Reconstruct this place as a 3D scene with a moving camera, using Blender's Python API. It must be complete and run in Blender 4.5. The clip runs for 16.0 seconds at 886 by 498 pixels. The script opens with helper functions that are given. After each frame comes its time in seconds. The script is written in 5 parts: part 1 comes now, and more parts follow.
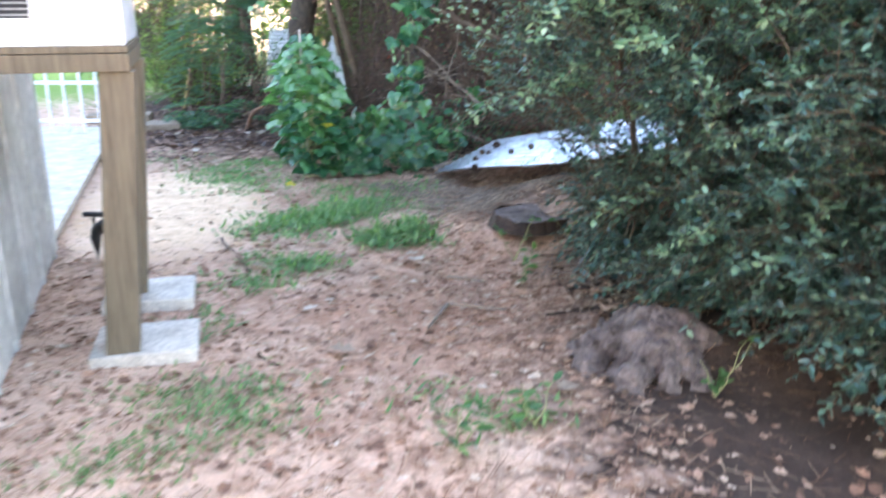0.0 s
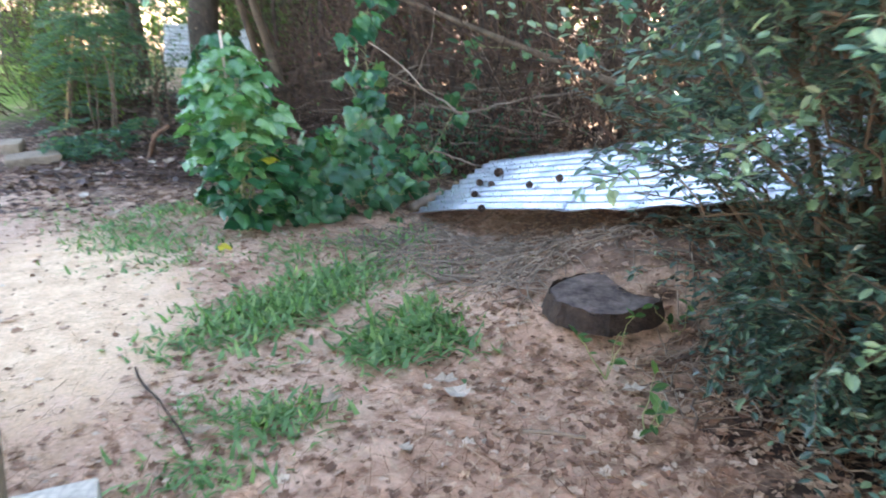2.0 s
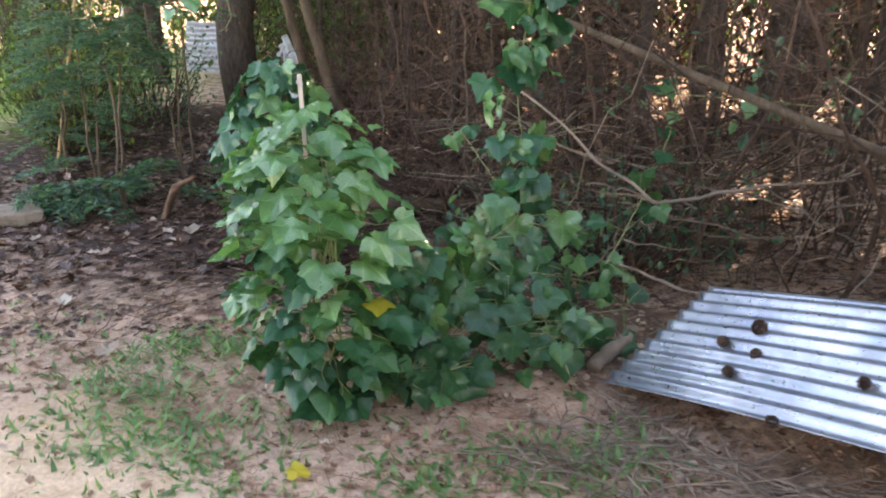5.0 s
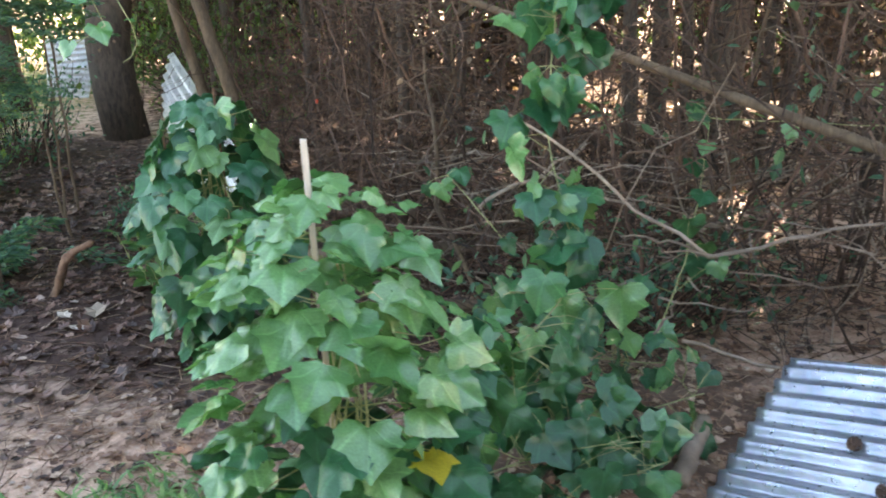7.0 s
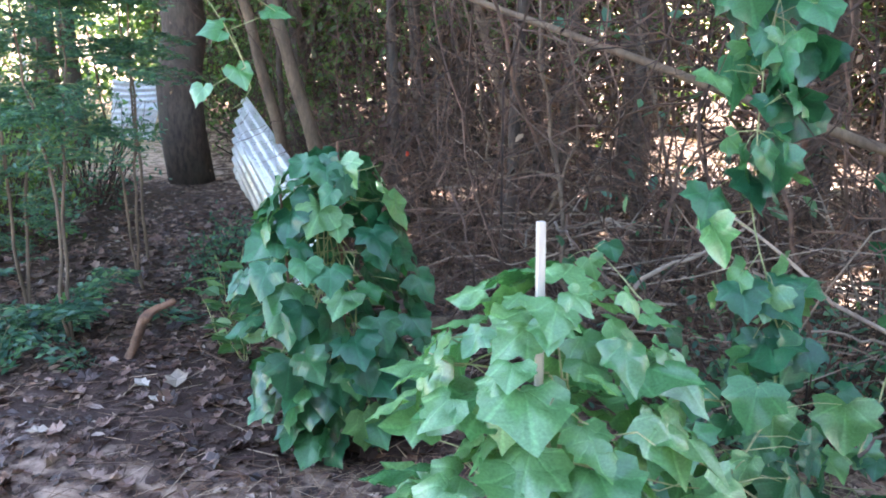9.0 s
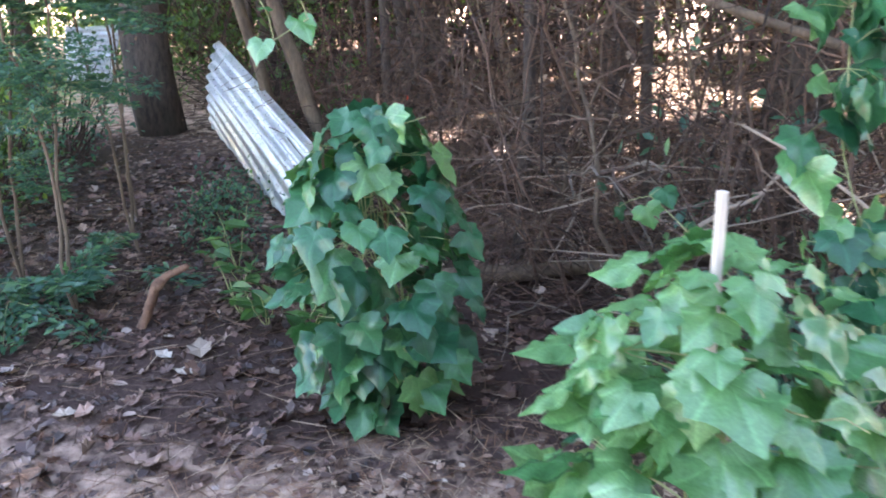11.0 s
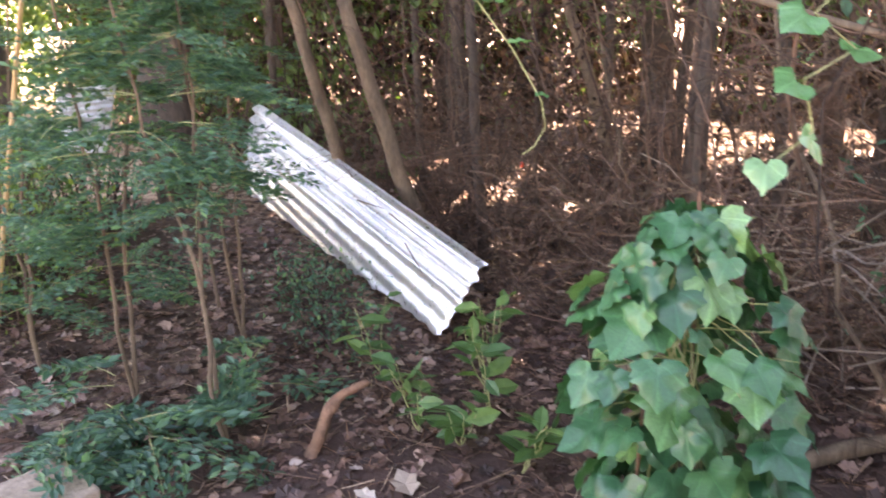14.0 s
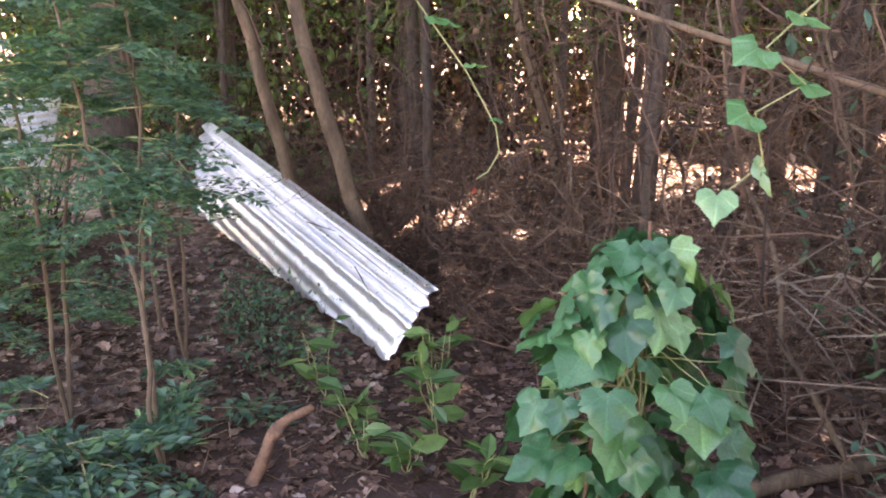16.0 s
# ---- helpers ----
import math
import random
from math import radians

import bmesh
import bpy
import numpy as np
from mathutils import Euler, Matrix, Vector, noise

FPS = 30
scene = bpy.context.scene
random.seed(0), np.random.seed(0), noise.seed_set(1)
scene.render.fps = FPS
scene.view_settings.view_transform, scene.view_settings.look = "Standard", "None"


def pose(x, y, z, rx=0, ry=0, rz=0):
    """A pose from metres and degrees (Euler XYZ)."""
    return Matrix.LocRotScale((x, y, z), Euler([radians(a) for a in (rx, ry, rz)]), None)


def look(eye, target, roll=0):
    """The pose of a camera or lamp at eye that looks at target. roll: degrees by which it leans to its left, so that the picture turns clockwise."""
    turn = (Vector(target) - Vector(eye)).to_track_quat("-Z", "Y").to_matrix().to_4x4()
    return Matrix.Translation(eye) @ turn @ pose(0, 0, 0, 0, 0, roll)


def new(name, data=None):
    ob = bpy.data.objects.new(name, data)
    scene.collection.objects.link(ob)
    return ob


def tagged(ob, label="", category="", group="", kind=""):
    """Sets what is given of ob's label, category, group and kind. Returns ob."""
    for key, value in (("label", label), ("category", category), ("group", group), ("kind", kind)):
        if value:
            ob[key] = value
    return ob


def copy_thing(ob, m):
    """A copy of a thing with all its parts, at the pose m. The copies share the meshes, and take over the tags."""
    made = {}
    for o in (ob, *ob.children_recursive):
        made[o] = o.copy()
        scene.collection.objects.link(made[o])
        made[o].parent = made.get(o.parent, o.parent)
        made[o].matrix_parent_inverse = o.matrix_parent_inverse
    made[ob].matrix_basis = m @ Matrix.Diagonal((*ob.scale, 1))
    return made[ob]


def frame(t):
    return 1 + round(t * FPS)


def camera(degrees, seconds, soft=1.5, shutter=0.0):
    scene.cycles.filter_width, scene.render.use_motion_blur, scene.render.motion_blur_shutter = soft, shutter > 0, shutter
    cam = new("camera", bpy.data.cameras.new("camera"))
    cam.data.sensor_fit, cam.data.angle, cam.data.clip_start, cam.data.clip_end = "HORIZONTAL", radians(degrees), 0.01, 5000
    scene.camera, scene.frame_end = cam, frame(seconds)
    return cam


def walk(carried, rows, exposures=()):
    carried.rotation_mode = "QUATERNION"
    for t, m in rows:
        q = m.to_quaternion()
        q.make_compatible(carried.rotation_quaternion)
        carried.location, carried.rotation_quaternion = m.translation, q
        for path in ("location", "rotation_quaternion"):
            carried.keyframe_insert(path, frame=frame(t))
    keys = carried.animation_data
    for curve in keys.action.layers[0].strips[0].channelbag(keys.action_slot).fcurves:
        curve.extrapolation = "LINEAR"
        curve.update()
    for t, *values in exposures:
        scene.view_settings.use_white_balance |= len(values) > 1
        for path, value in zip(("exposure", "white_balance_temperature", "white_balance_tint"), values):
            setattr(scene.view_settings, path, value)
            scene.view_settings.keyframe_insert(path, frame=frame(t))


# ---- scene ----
cam = camera(57.4, 16.0, 1.9, 0.5)
METRES, EYE, TILT, LEAN, TURN = 7.2, 1.32, -17.0, 0.0, 0.0
ROWS = [
    (0.0, 0.0, 0.0, 0.0, 0.0, 0.0, 0.0),
    (0.5, -0.0156, 0.0541, 0.0186, -4.61, 2.39, -2.18),
    (1.0, -0.0407, 0.1067, 0.0364, -4.54, -2.0, -0.76),
    (1.5, -0.0483, 0.1615, 0.0542, -3.27, -0.24, 3.11),
    (2.0, -0.0619, 0.2222, 0.0686, -6.31, -1.39, 4.08),
    (2.5, -0.0707, 0.2731, 0.0866, -9.53, -5.07, 4.75),
    (3.0, -0.0738, 0.3217, 0.1101, -5.81, -1.66, 0.63),
    (3.5, -0.084, 0.3713, 0.1258, -5.31, 1.66, -2.3),
    (6.0, -0.1445, 0.5672, 0.1837, -5.84, -3.52, 4.36),
    (6.5, -0.1514, 0.5935, 0.193, -5.91, -2.0, 1.71),
    (7.0, -0.1705, 0.6162, 0.203, -14.2, -2.1, 5.89),
    (7.5, -0.1838, 0.6303, 0.2065, -14.22, -3.31, 5.51),
    (8.0, -0.1912, 0.6519, 0.2111, -9.61, 0.99, 4.6),
    (8.5, -0.1989, 0.6714, 0.217, -11.23, 2.02, 3.49),
    (11.0, -0.2423, 0.7095, 0.2326, -15.19, -3.26, 6.08),
    (11.5, -0.2527, 0.7373, 0.2438, -12.0, -3.37, 7.27),
    (12.0, -0.2722, 0.7572, 0.2539, -10.45, 0.24, 6.97),
    (12.5, -0.3164, 0.7686, 0.2607, -14.47, -0.45, 9.22),
    (13.0, -0.3377, 0.7797, 0.2712, -18.96, -1.28, 11.43),
    (13.5, -0.347, 0.7973, 0.277, -19.7, -2.58, 12.52),
    (14.0, -0.3584, 0.807, 0.2813, -20.29, -1.4, 8.69),
    (14.5, -0.3692, 0.812, 0.285, -18.62, 0.86, 7.87),
    (15.0, -0.3679, 0.8127, 0.284, -16.91, 2.06, 6.96),
    (15.5, -0.3621, 0.812, 0.2824, -21.56, 0.9, 7.3),
    (16.0, -0.3576, 0.8104, 0.281, -23.85, -0.13, 7.38),
]
EXPOSURES = [(0.0, 3.65, 7000, 18), (2.0, 3.5, 7400, 17), (3.0, 3.25, 8200, 20), (3.5, 2.95, 9000, 27), (6.0, 3.3, 9000, 20), (6.5, 3.3, 7800, 13), (7.0, 3.4, 8300, 17), (7.5, 3.4, 7900, 15), (8.0, 3.65, 6400, 12), (8.5, 3.65, 6600, 18), (11.0, 3.65, 7000, 25), (12.0, 3.95, 8600, 30), (13.5, 3.82, 8900, 37), (15.0, 3.85, 8900, 38), (16.0, 3.65, 8800, 40)]
walk(cam, [(t, pose(0, 0, EYE, TILT, LEAN, TURN) @ pose(METRES * x, METRES * y, METRES * z, 90 + pitch, roll, yaw)) for t, x, y, z, yaw, pitch, roll in ROWS], EXPOSURES)

# ---- world, sun, exposure ----
world = bpy.data.worlds.new("world")
scene.world = world
world.use_nodes = True
wn = world.node_tree.nodes
sky = wn.new("ShaderNodeTexSky")
sky.sky_type, sky.sun_disc = "NISHITA", False
SUN_EL, SUN_AZ = 29.0, 40.0          # degrees up, and clockwise from straight ahead
sky.sun_elevation, sky.sun_rotation = radians(SUN_EL), radians(SUN_AZ)
wn["Background"].inputs["Strength"].default_value = 0.15
world.node_tree.links.new(sky.outputs["Color"], wn["Background"].inputs["Color"])
sun = new("sun", bpy.data.lights.new("sun", "SUN"))
sun.data.energy, sun.data.angle, sun.data.color = 5.0, radians(0.6), (1.0, 0.93, 0.82)
_el, _az = radians(SUN_EL), radians(SUN_AZ)
SUN_DIR = Vector((math.cos(_el) * math.sin(_az), math.cos(_el) * math.cos(_az), math.sin(_el)))
sun.matrix_world = look(SUN_DIR * 40, (0, 0, 0))


# ---- materials ----
def material(name, build):
    m = bpy.data.materials.new(name)
    m.use_nodes = True
    nt = m.node_tree
    build(nt, nt.nodes, nt.links, nt.nodes["Principled BSDF"])
    return m


def coords(nt, scale=(1, 1, 1), kind="Object"):
    tc, mp = nt.nodes.new("ShaderNodeTexCoord"), nt.nodes.new("ShaderNodeMapping")
    mp.inputs["Scale"].default_value = scale
    nt.links.new(tc.outputs[kind], mp.inputs["Vector"])
    return mp.outputs["Vector"]


def noise_tex(nt, vec, scale, detail=4, rough=0.6):
    n = nt.nodes.new("ShaderNodeTexNoise")
    n.inputs["Scale"].default_value, n.inputs["Detail"].default_value, n.inputs["Roughness"].default_value = scale, detail, rough
    if vec is not None:
        nt.links.new(vec, n.inputs["Vector"])
    return n.outputs["Fac"]


def ramp(nt, fac, stops):
    r = nt.nodes.new("ShaderNodeValToRGB")
    while len(r.color_ramp.elements) < len(stops):
        r.color_ramp.elements.new(0.5)
    for e, (p, c) in zip(r.color_ramp.elements, stops):
        e.position = p
        e.color = (*c, 1) if isinstance(c, tuple) else (c, c, c, 1)
    nt.links.new(fac, r.inputs["Fac"])
    return r.outputs["Color"]


def mix(nt, fac, a, b, mode="MIX"):
    m = nt.nodes.new("ShaderNodeMix")
    m.data_type, m.blend_type = "RGBA", mode
    for sock, v in ((m.inputs[0], fac), (m.inputs[6], a), (m.inputs[7], b)):
        if isinstance(v, (int, float)):
            sock.default_value = v
        elif isinstance(v, tuple):
            sock.default_value = (*v, 1)
        else:
            nt.links.new(v, sock)
    return m.outputs[2]


def bump(nt, bsdf, height, strength, dist=0.01):
    b = nt.nodes.new("ShaderNodeBump")
    b.inputs["Strength"].default_value, b.inputs["Distance"].default_value = strength, dist
    nt.links.new(height, b.inputs["Height"])
    nt.links.new(b.outputs["Normal"], bsdf.inputs["Normal"])


def rand_out(nt, island):
    if island:
        return nt.nodes.new("ShaderNodeNewGeometry").outputs["Random Per Island"]
    return nt.nodes.new("ShaderNodeObjectInfo").outputs["Random"]


def leaf_mat(name, stops, rough=0.4, through_light=0.3, island=True, veins=False, spec=0.5):
    """A leaf: colours picked leaf by leaf, glossy, letting some light through."""
    def build(nt, nodes, links, p):
        col = ramp(nt, rand_out(nt, island), stops)
        v = coords(nt)
        mottled = mix(nt, 1.0, col, ramp(nt, noise_tex(nt, v, 25), [(0.3, 0.75), (0.7, 1.15)]), "MULTIPLY")
        if veins:
            sep = nodes.new("ShaderNodeSeparateXYZ")
            links.new(coords(nt, (1, 1, 1), "UV"), sep.inputs[0])

            def op(kind, a, c):
                m = nodes.new("ShaderNodeMath")
                m.operation = kind
                for s, q in zip(m.inputs, (a, c)):
                    if isinstance(q, (int, float)):
                        s.default_value = q
                    else:
                        links.new(q, s)
                return m.outputs[0]
            ang = op("ARCTAN2", sep.outputs[0], op("ADD", sep.outputs[1], 0.06))
            rays = op("COSINE", op("MULTIPLY", ang, 7.0), 0.0)
            vein = ramp(nt, rays, [(0.90, 1.0), (0.995, 1.3)])
            mottled = mix(nt, 1.0, mottled, vein, "MULTIPLY")
            bump(nt, p, mix(nt, 0.5, ramp(nt, rays, [(0.6, 0.6), (1.0, 0.0)]), noise_tex(nt, v, 22, 3)), 0.35, 0.006)
        links.new(mottled, p.inputs["Base Color"])
        p.inputs["Roughness"].default_value = rough
        p.inputs["Specular IOR Level"].default_value = spec
        if veins:
            p.inputs["Coat Weight"].default_value, p.inputs["Coat Roughness"].default_value = 0.28, 0.14
        if through_light:
            tr, ms = nodes.new("ShaderNodeBsdfTranslucent"), nodes.new("ShaderNodeMixShader")
            links.new(mix(nt, 1.0, mottled, (1.3, 1.5, 0.8), "MULTIPLY"), tr.inputs["Color"])
            ms.inputs[0].default_value = through_light
            links.new(p.outputs[0], ms.inputs[1])
            links.new(tr.outputs[0], ms.inputs[2])
            links.new(ms.outputs[0], nodes["Material Output"].inputs["Surface"])
    return material(name, build)


def plain_mat(name, dark, light, scale=8.0, rough=0.8, metal=0.0, stretch=(1, 1, 1), relief=0.3, dist=0.004, island=False):
    """Two tones mottled at two scales, with relief."""
    def build(nt, nodes, links, p):
        v = coords(nt, stretch)
        n1, n2 = noise_tex(nt, v, scale, 6), noise_tex(nt, v, scale * 6, 4)
        col = mix(nt, ramp(nt, n1, [(0.32, 0.0), (0.68, 1.0)]), dark, light)
        col = mix(nt, 1.0, col, ramp(nt, n2, [(0.3, 0.7), (0.7, 1.15)]), "MULTIPLY")
        if island:
            col = mix(nt, 1.0, col, ramp(nt, rand_out(nt, True), [(0.0, 0.55), (1.0, 1.3)]), "MULTIPLY")
        links.new(col, p.inputs["Base Color"])
        p.inputs["Roughness"].default_value, p.inputs["Metallic"].default_value = rough, metal
        bump(nt, p, n2, relief, dist)
    return material(name, build)


def build_ground(nt, nodes, links, p):
    v = coords(nt)
    big, mid, fine = noise_tex(nt, v, 1.3, 5), noise_tex(nt, v, 9, 6), noise_tex(nt, v, 60, 5)
    dirt = mix(nt, ramp(nt, mid, [(0.33, 0.0), (0.60, 1.0)]), (0.36, 0.20, 0.13), (0.68, 0.44, 0.315))
    dirt = mix(nt, ramp(nt, big, [(0.4, 0.0), (0.62, 0.8)]), dirt, (0.76, 0.545, 0.405))
    chips = noise_tex(nt, v, 32, 3, 0.7)
    dirt = mix(nt, ramp(nt, chips, [(0.56, 0.0), (0.62, 0.55)]), dirt, (0.70, 0.52, 0.40))
    dirt = mix(nt, ramp(nt, chips, [(0.34, 0.12), (0.42, 0.0)]), dirt, (0.17, 0.085, 0.055))
    sep = nodes.new("ShaderNodeSeparateXYZ")
    links.new(v, sep.inputs[0])

    def math_node(op, a, b):
        m = nodes.new("ShaderNodeMath")
        m.operation = op
        for s, q in zip(m.inputs, (a, b)):
            if isinstance(q, (int, float)):
                s.default_value = q
            else:
                links.new(q, s)
        return m.outputs[0]

    def blob(cx, cy, rx, ry, turn=0.0):
        c, s = math.cos(turn), math.sin(turn)
        dx, dy = math_node("SUBTRACT", sep.outputs[0], cx), math_node("SUBTRACT", sep.outputs[1], cy)
        u = math_node("DIVIDE", math_node("ADD", math_node("MULTIPLY", dx, c), math_node("MULTIPLY", dy, s)), rx)
        w = math_node("DIVIDE", math_node("SUBTRACT", math_node("MULTIPLY", dy, c), math_node("MULTIPLY", dx, s)), ry)
        r = math_node("SQRT", math_node("ADD", math_node("MULTIPLY", u, u), math_node("MULTIPLY", w, w)), 0)
        return math_node("ADD", r, math_node("MULTIPLY", math_node("SUBTRACT", mid, 0.5), 1.1))
    # washed-out pale sand beside the house
    sand = ramp(nt, blob(-1.85, 5.3, 0.75, 1.5, 0.28), [(0.6, 1.0), (1.15, 0.0)])
    dirt = mix(nt, sand, dirt, mix(nt, ramp(nt, mid, [(0.3, 0.0), (0.7, 1.0)]), (0.66, 0.44, 0.28), (0.90, 0.67, 0.46)))
    # rusty pine straw
    rust = ramp(nt, blob(-0.1, 3.3, 0.7, 0.9), [(0.5, 0.6), (1.0, 0.0)])
    dirt = mix(nt, rust, dirt, mix(nt, mid, (0.32, 0.155, 0.095), (0.60, 0.36, 0.24)))
    # dark soil under the thicket, deepened in colour for the shade there
    thicket_shade = ramp(nt, blob(-1.4, 8.7, 2.6, 1.75, -0.5), [(0.6, 1.0), (1.05, 0.0)])
    dirt = mix(nt, thicket_shade, dirt, mix(nt, mid, (0.040, 0.024, 0.019), (0.125, 0.076, 0.060)))
    # undergrowth shade round the saplings, put into the soil colour too
    thicket_shade = ramp(nt, blob(-3.0, 11.6, 1.9, 2.4, 0.2), [(0.7, 1.0), (1.15, 0.0)])
    dirt = mix(nt, thicket_shade, dirt, mix(nt, mid, (0.040, 0.025, 0.019), (0.125, 0.080, 0.060)))
    # darker soil in front of the sheets and between vine and sheet
    sheet_foot = ramp(nt, blob(0.75, 5.2, 0.75, 1.1, 0.45), [(0.55, 0.9), (1.1, 0.0)])
    dirt = mix(nt, sheet_foot, dirt, mix(nt, mid, (0.06, 0.038, 0.028), (0.21, 0.135, 0.10)))
    vine_foot = ramp(nt, blob(-0.15, 6.85, 0.95, 0.55, -0.2), [(0.6, 0.9), (1.1, 0.0)])
    dirt = mix(nt, vine_foot, dirt, mix(nt, mid, (0.05, 0.032, 0.024), (0.18, 0.115, 0.085)))
    # littered soil darkened in colour for the shade before the bush
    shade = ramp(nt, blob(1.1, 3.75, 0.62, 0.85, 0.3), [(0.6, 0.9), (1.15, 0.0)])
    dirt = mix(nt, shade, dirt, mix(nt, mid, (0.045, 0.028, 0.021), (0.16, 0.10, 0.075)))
    # dark soil beside the stump, blackened further for the bush's shade
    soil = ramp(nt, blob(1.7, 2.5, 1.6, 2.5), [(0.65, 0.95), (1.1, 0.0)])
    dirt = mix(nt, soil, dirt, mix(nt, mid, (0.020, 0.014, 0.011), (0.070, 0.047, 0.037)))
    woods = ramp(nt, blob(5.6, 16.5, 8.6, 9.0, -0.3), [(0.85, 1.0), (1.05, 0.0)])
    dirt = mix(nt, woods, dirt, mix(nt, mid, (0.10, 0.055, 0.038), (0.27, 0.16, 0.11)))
    # lawn beyond
    lawn = ramp(nt, blob(-7.5, 17.0, 4.6, 7.5, 0.1), [(0.75, 1.0), (1.0, 0.0)])
    dirt = mix(nt, lawn, dirt, mix(nt, fine, (0.10, 0.20, 0.03), (0.26, 0.38, 0.09)))
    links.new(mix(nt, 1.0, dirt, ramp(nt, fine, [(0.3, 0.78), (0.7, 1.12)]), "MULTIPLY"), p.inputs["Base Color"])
    p.inputs["Roughness"].default_value = 0.95
    p.inputs["Specular IOR Level"].default_value = 0.2
    bump(nt, p, mix(nt, 0.5, mid, fine), 0.7, 0.02)


def zinc(dark, light, metal, streak):
    def build(nt, nodes, links, p):
        v = coords(nt)
        a, c2, c = noise_tex(nt, v, 3.5, 6), noise_tex(nt, v, 45, 4), noise_tex(nt, coords(nt, (0.35, 1, 1)), 12, 8, 0.75)
        col = mix(nt, ramp(nt, a, [(0.35, 0.0), (0.65, 1.0)]), dark, light)
        vor = nodes.new("ShaderNodeTexVoronoi")
        vor.inputs["Scale"].default_value = 60
        links.new(v, vor.inputs["Vector"])
        col = mix(nt, 0.05, col, vor.outputs["Color"])
        grime = ramp(nt, c, [(streak, 0.0), (streak + 0.14, 0.85)])
        col = mix(nt, grime, col, (0.27, 0.235, 0.20))
        links.new(col, p.inputs["Base Color"])
        links.new(ramp(nt, grime, [(0.0, metal), (1.0, 0.1)]), p.inputs["Metallic"])
        links.new(ramp(nt, c2, [(0.3, 0.24), (0.7, 0.42)]), p.inputs["Roughness"])
        bump(nt, p, a, 0.15, 0.01)
    return build


def build_wood(nt, nodes, links, p):
    v = coords(nt, (1, 1, 0.06))
    g = noise_tex(nt, v, 55, 6, 0.7)
    v2 = coords(nt)
    k = noise_tex(nt, v2, 2.2, 4)
    col = mix(nt, ramp(nt, g, [(0.3, 0.0), (0.7, 1.0)]), (0.10, 0.078, 0.050), (0.24, 0.187, 0.12))
    col = mix(nt, ramp(nt, k, [(0.5, 0.0), (0.75, 0.6)]), col, (0.17, 0.13, 0.085))
    links.new(col, p.inputs["Base Color"])
    p.inputs["Roughness"].default_value = 0.8
    bump(nt, p, g, 0.35, 0.003)


def build_bark(nt, nodes, links, p):
    v = coords(nt, (1, 1, 0.3))
    g, h = noise_tex(nt, v, 30, 8, 0.75), noise_tex(nt, coords(nt), 3, 4)
    col = mix(nt, ramp(nt, g, [(0.35, 0.0), (0.65, 1.0)]), (0.030, 0.022, 0.017), (0.115, 0.083, 0.062))
    col = mix(nt, ramp(nt, h, [(0.5, 0.0), (0.7, 0.5)]), col, (0.10, 0.095, 0.07))
    links.new(col, p.inputs["Base Color"])
    p.inputs["Roughness"].default_value = 0.95
    bump(nt, p, g, 0.9, 0.02)


GROUND = material("bare_earth", build_ground)
# one steel in two tones: brighter for lit sheets, darker for less lit ones
ZINC = material("galvanised_steel", zinc((0.66, 0.68, 0.71), (0.93, 0.94, 0.95), 0.85, 0.62))
SHADED_ZINC = material("shaded_steel", zinc((0.32, 0.37, 0.44), (0.72, 0.77, 0.84), 0.75, 0.58))
LUMBER = material("treated_lumber", build_wood)
BARK = material("bark", build_bark)
PALE_BARK = plain_mat("young_bark", (0.085, 0.058, 0.037), (0.20, 0.14, 0.088), 14, 0.9, stretch=(1, 1, 0.3))
# twigs in two tones: TWIG darkened for shade, BROWN_TWIG lighter to read as lit
TWIG = plain_mat("dry_twigs", (0.018, 0.011, 0.007), (0.115, 0.066, 0.042), 5, 0.85, island=True)
BROWN_TWIG = plain_mat("brown_twigs", (0.045, 0.025, 0.016), (0.20, 0.115, 0.074), 5, 0.8, island=True)
PALE_TWIG = plain_mat("bleached_twigs", (0.17, 0.125, 0.09), (0.37, 0.29, 0.22), 5, 0.8, island=True)
VINE_STEM = plain_mat("vine_stem", (0.22, 0.26, 0.09), (0.42, 0.42, 0.20), 10, 0.7)
CONCRETE = plain_mat("concrete", (0.48, 0.43, 0.36), (0.74, 0.69, 0.60), 7, 0.9, relief=0.4)
SKIRT = plain_mat("skirting_paint", (0.50, 0.50, 0.46), (0.66, 0.66, 0.62), 2.5, 0.6, relief=0.08)
WHITE = plain_mat("white_enamel", (0.70, 0.71, 0.72), (0.82, 0.82, 0.82), 4, 0.4, relief=0.03)
LOUVRE = plain_mat("louvre_metal", (0.25, 0.25, 0.24), (0.42, 0.42, 0.40), 12, 0.5, 0.3)
BLACK = plain_mat("black_plastic", (0.015, 0.016, 0.018), (0.04, 0.042, 0.045), 12, 0.5)
STEEL = plain_mat("fence_steel", (0.45, 0.46, 0.47), (0.65, 0.66, 0.67), 12, 0.4, 0.6)
SHINGLE = plain_mat("shingles", (0.07, 0.07, 0.07), (0.15, 0.14, 0.13), 12, 0.9)
STUMP = plain_mat("weathered_stump", (0.05, 0.035, 0.030), (0.28, 0.22, 0.195), 13, 0.95, relief=0.6, dist=0.012)
ROTTEN = plain_mat("rotten_wood", (0.020, 0.013, 0.010), (0.085, 0.055, 0.040), 9, 0.95, relief=0.8, dist=0.02)
ORANGE_WOOD = plain_mat("orange_root", (0.09, 0.045, 0.027), (0.27, 0.145, 0.088), 12, 0.85, relief=0.6)
CANE = plain_mat("dry_cane", (0.42, 0.25, 0.10), (0.60, 0.40, 0.19), 8, 0.6, stretch=(1, 1, 0.2))
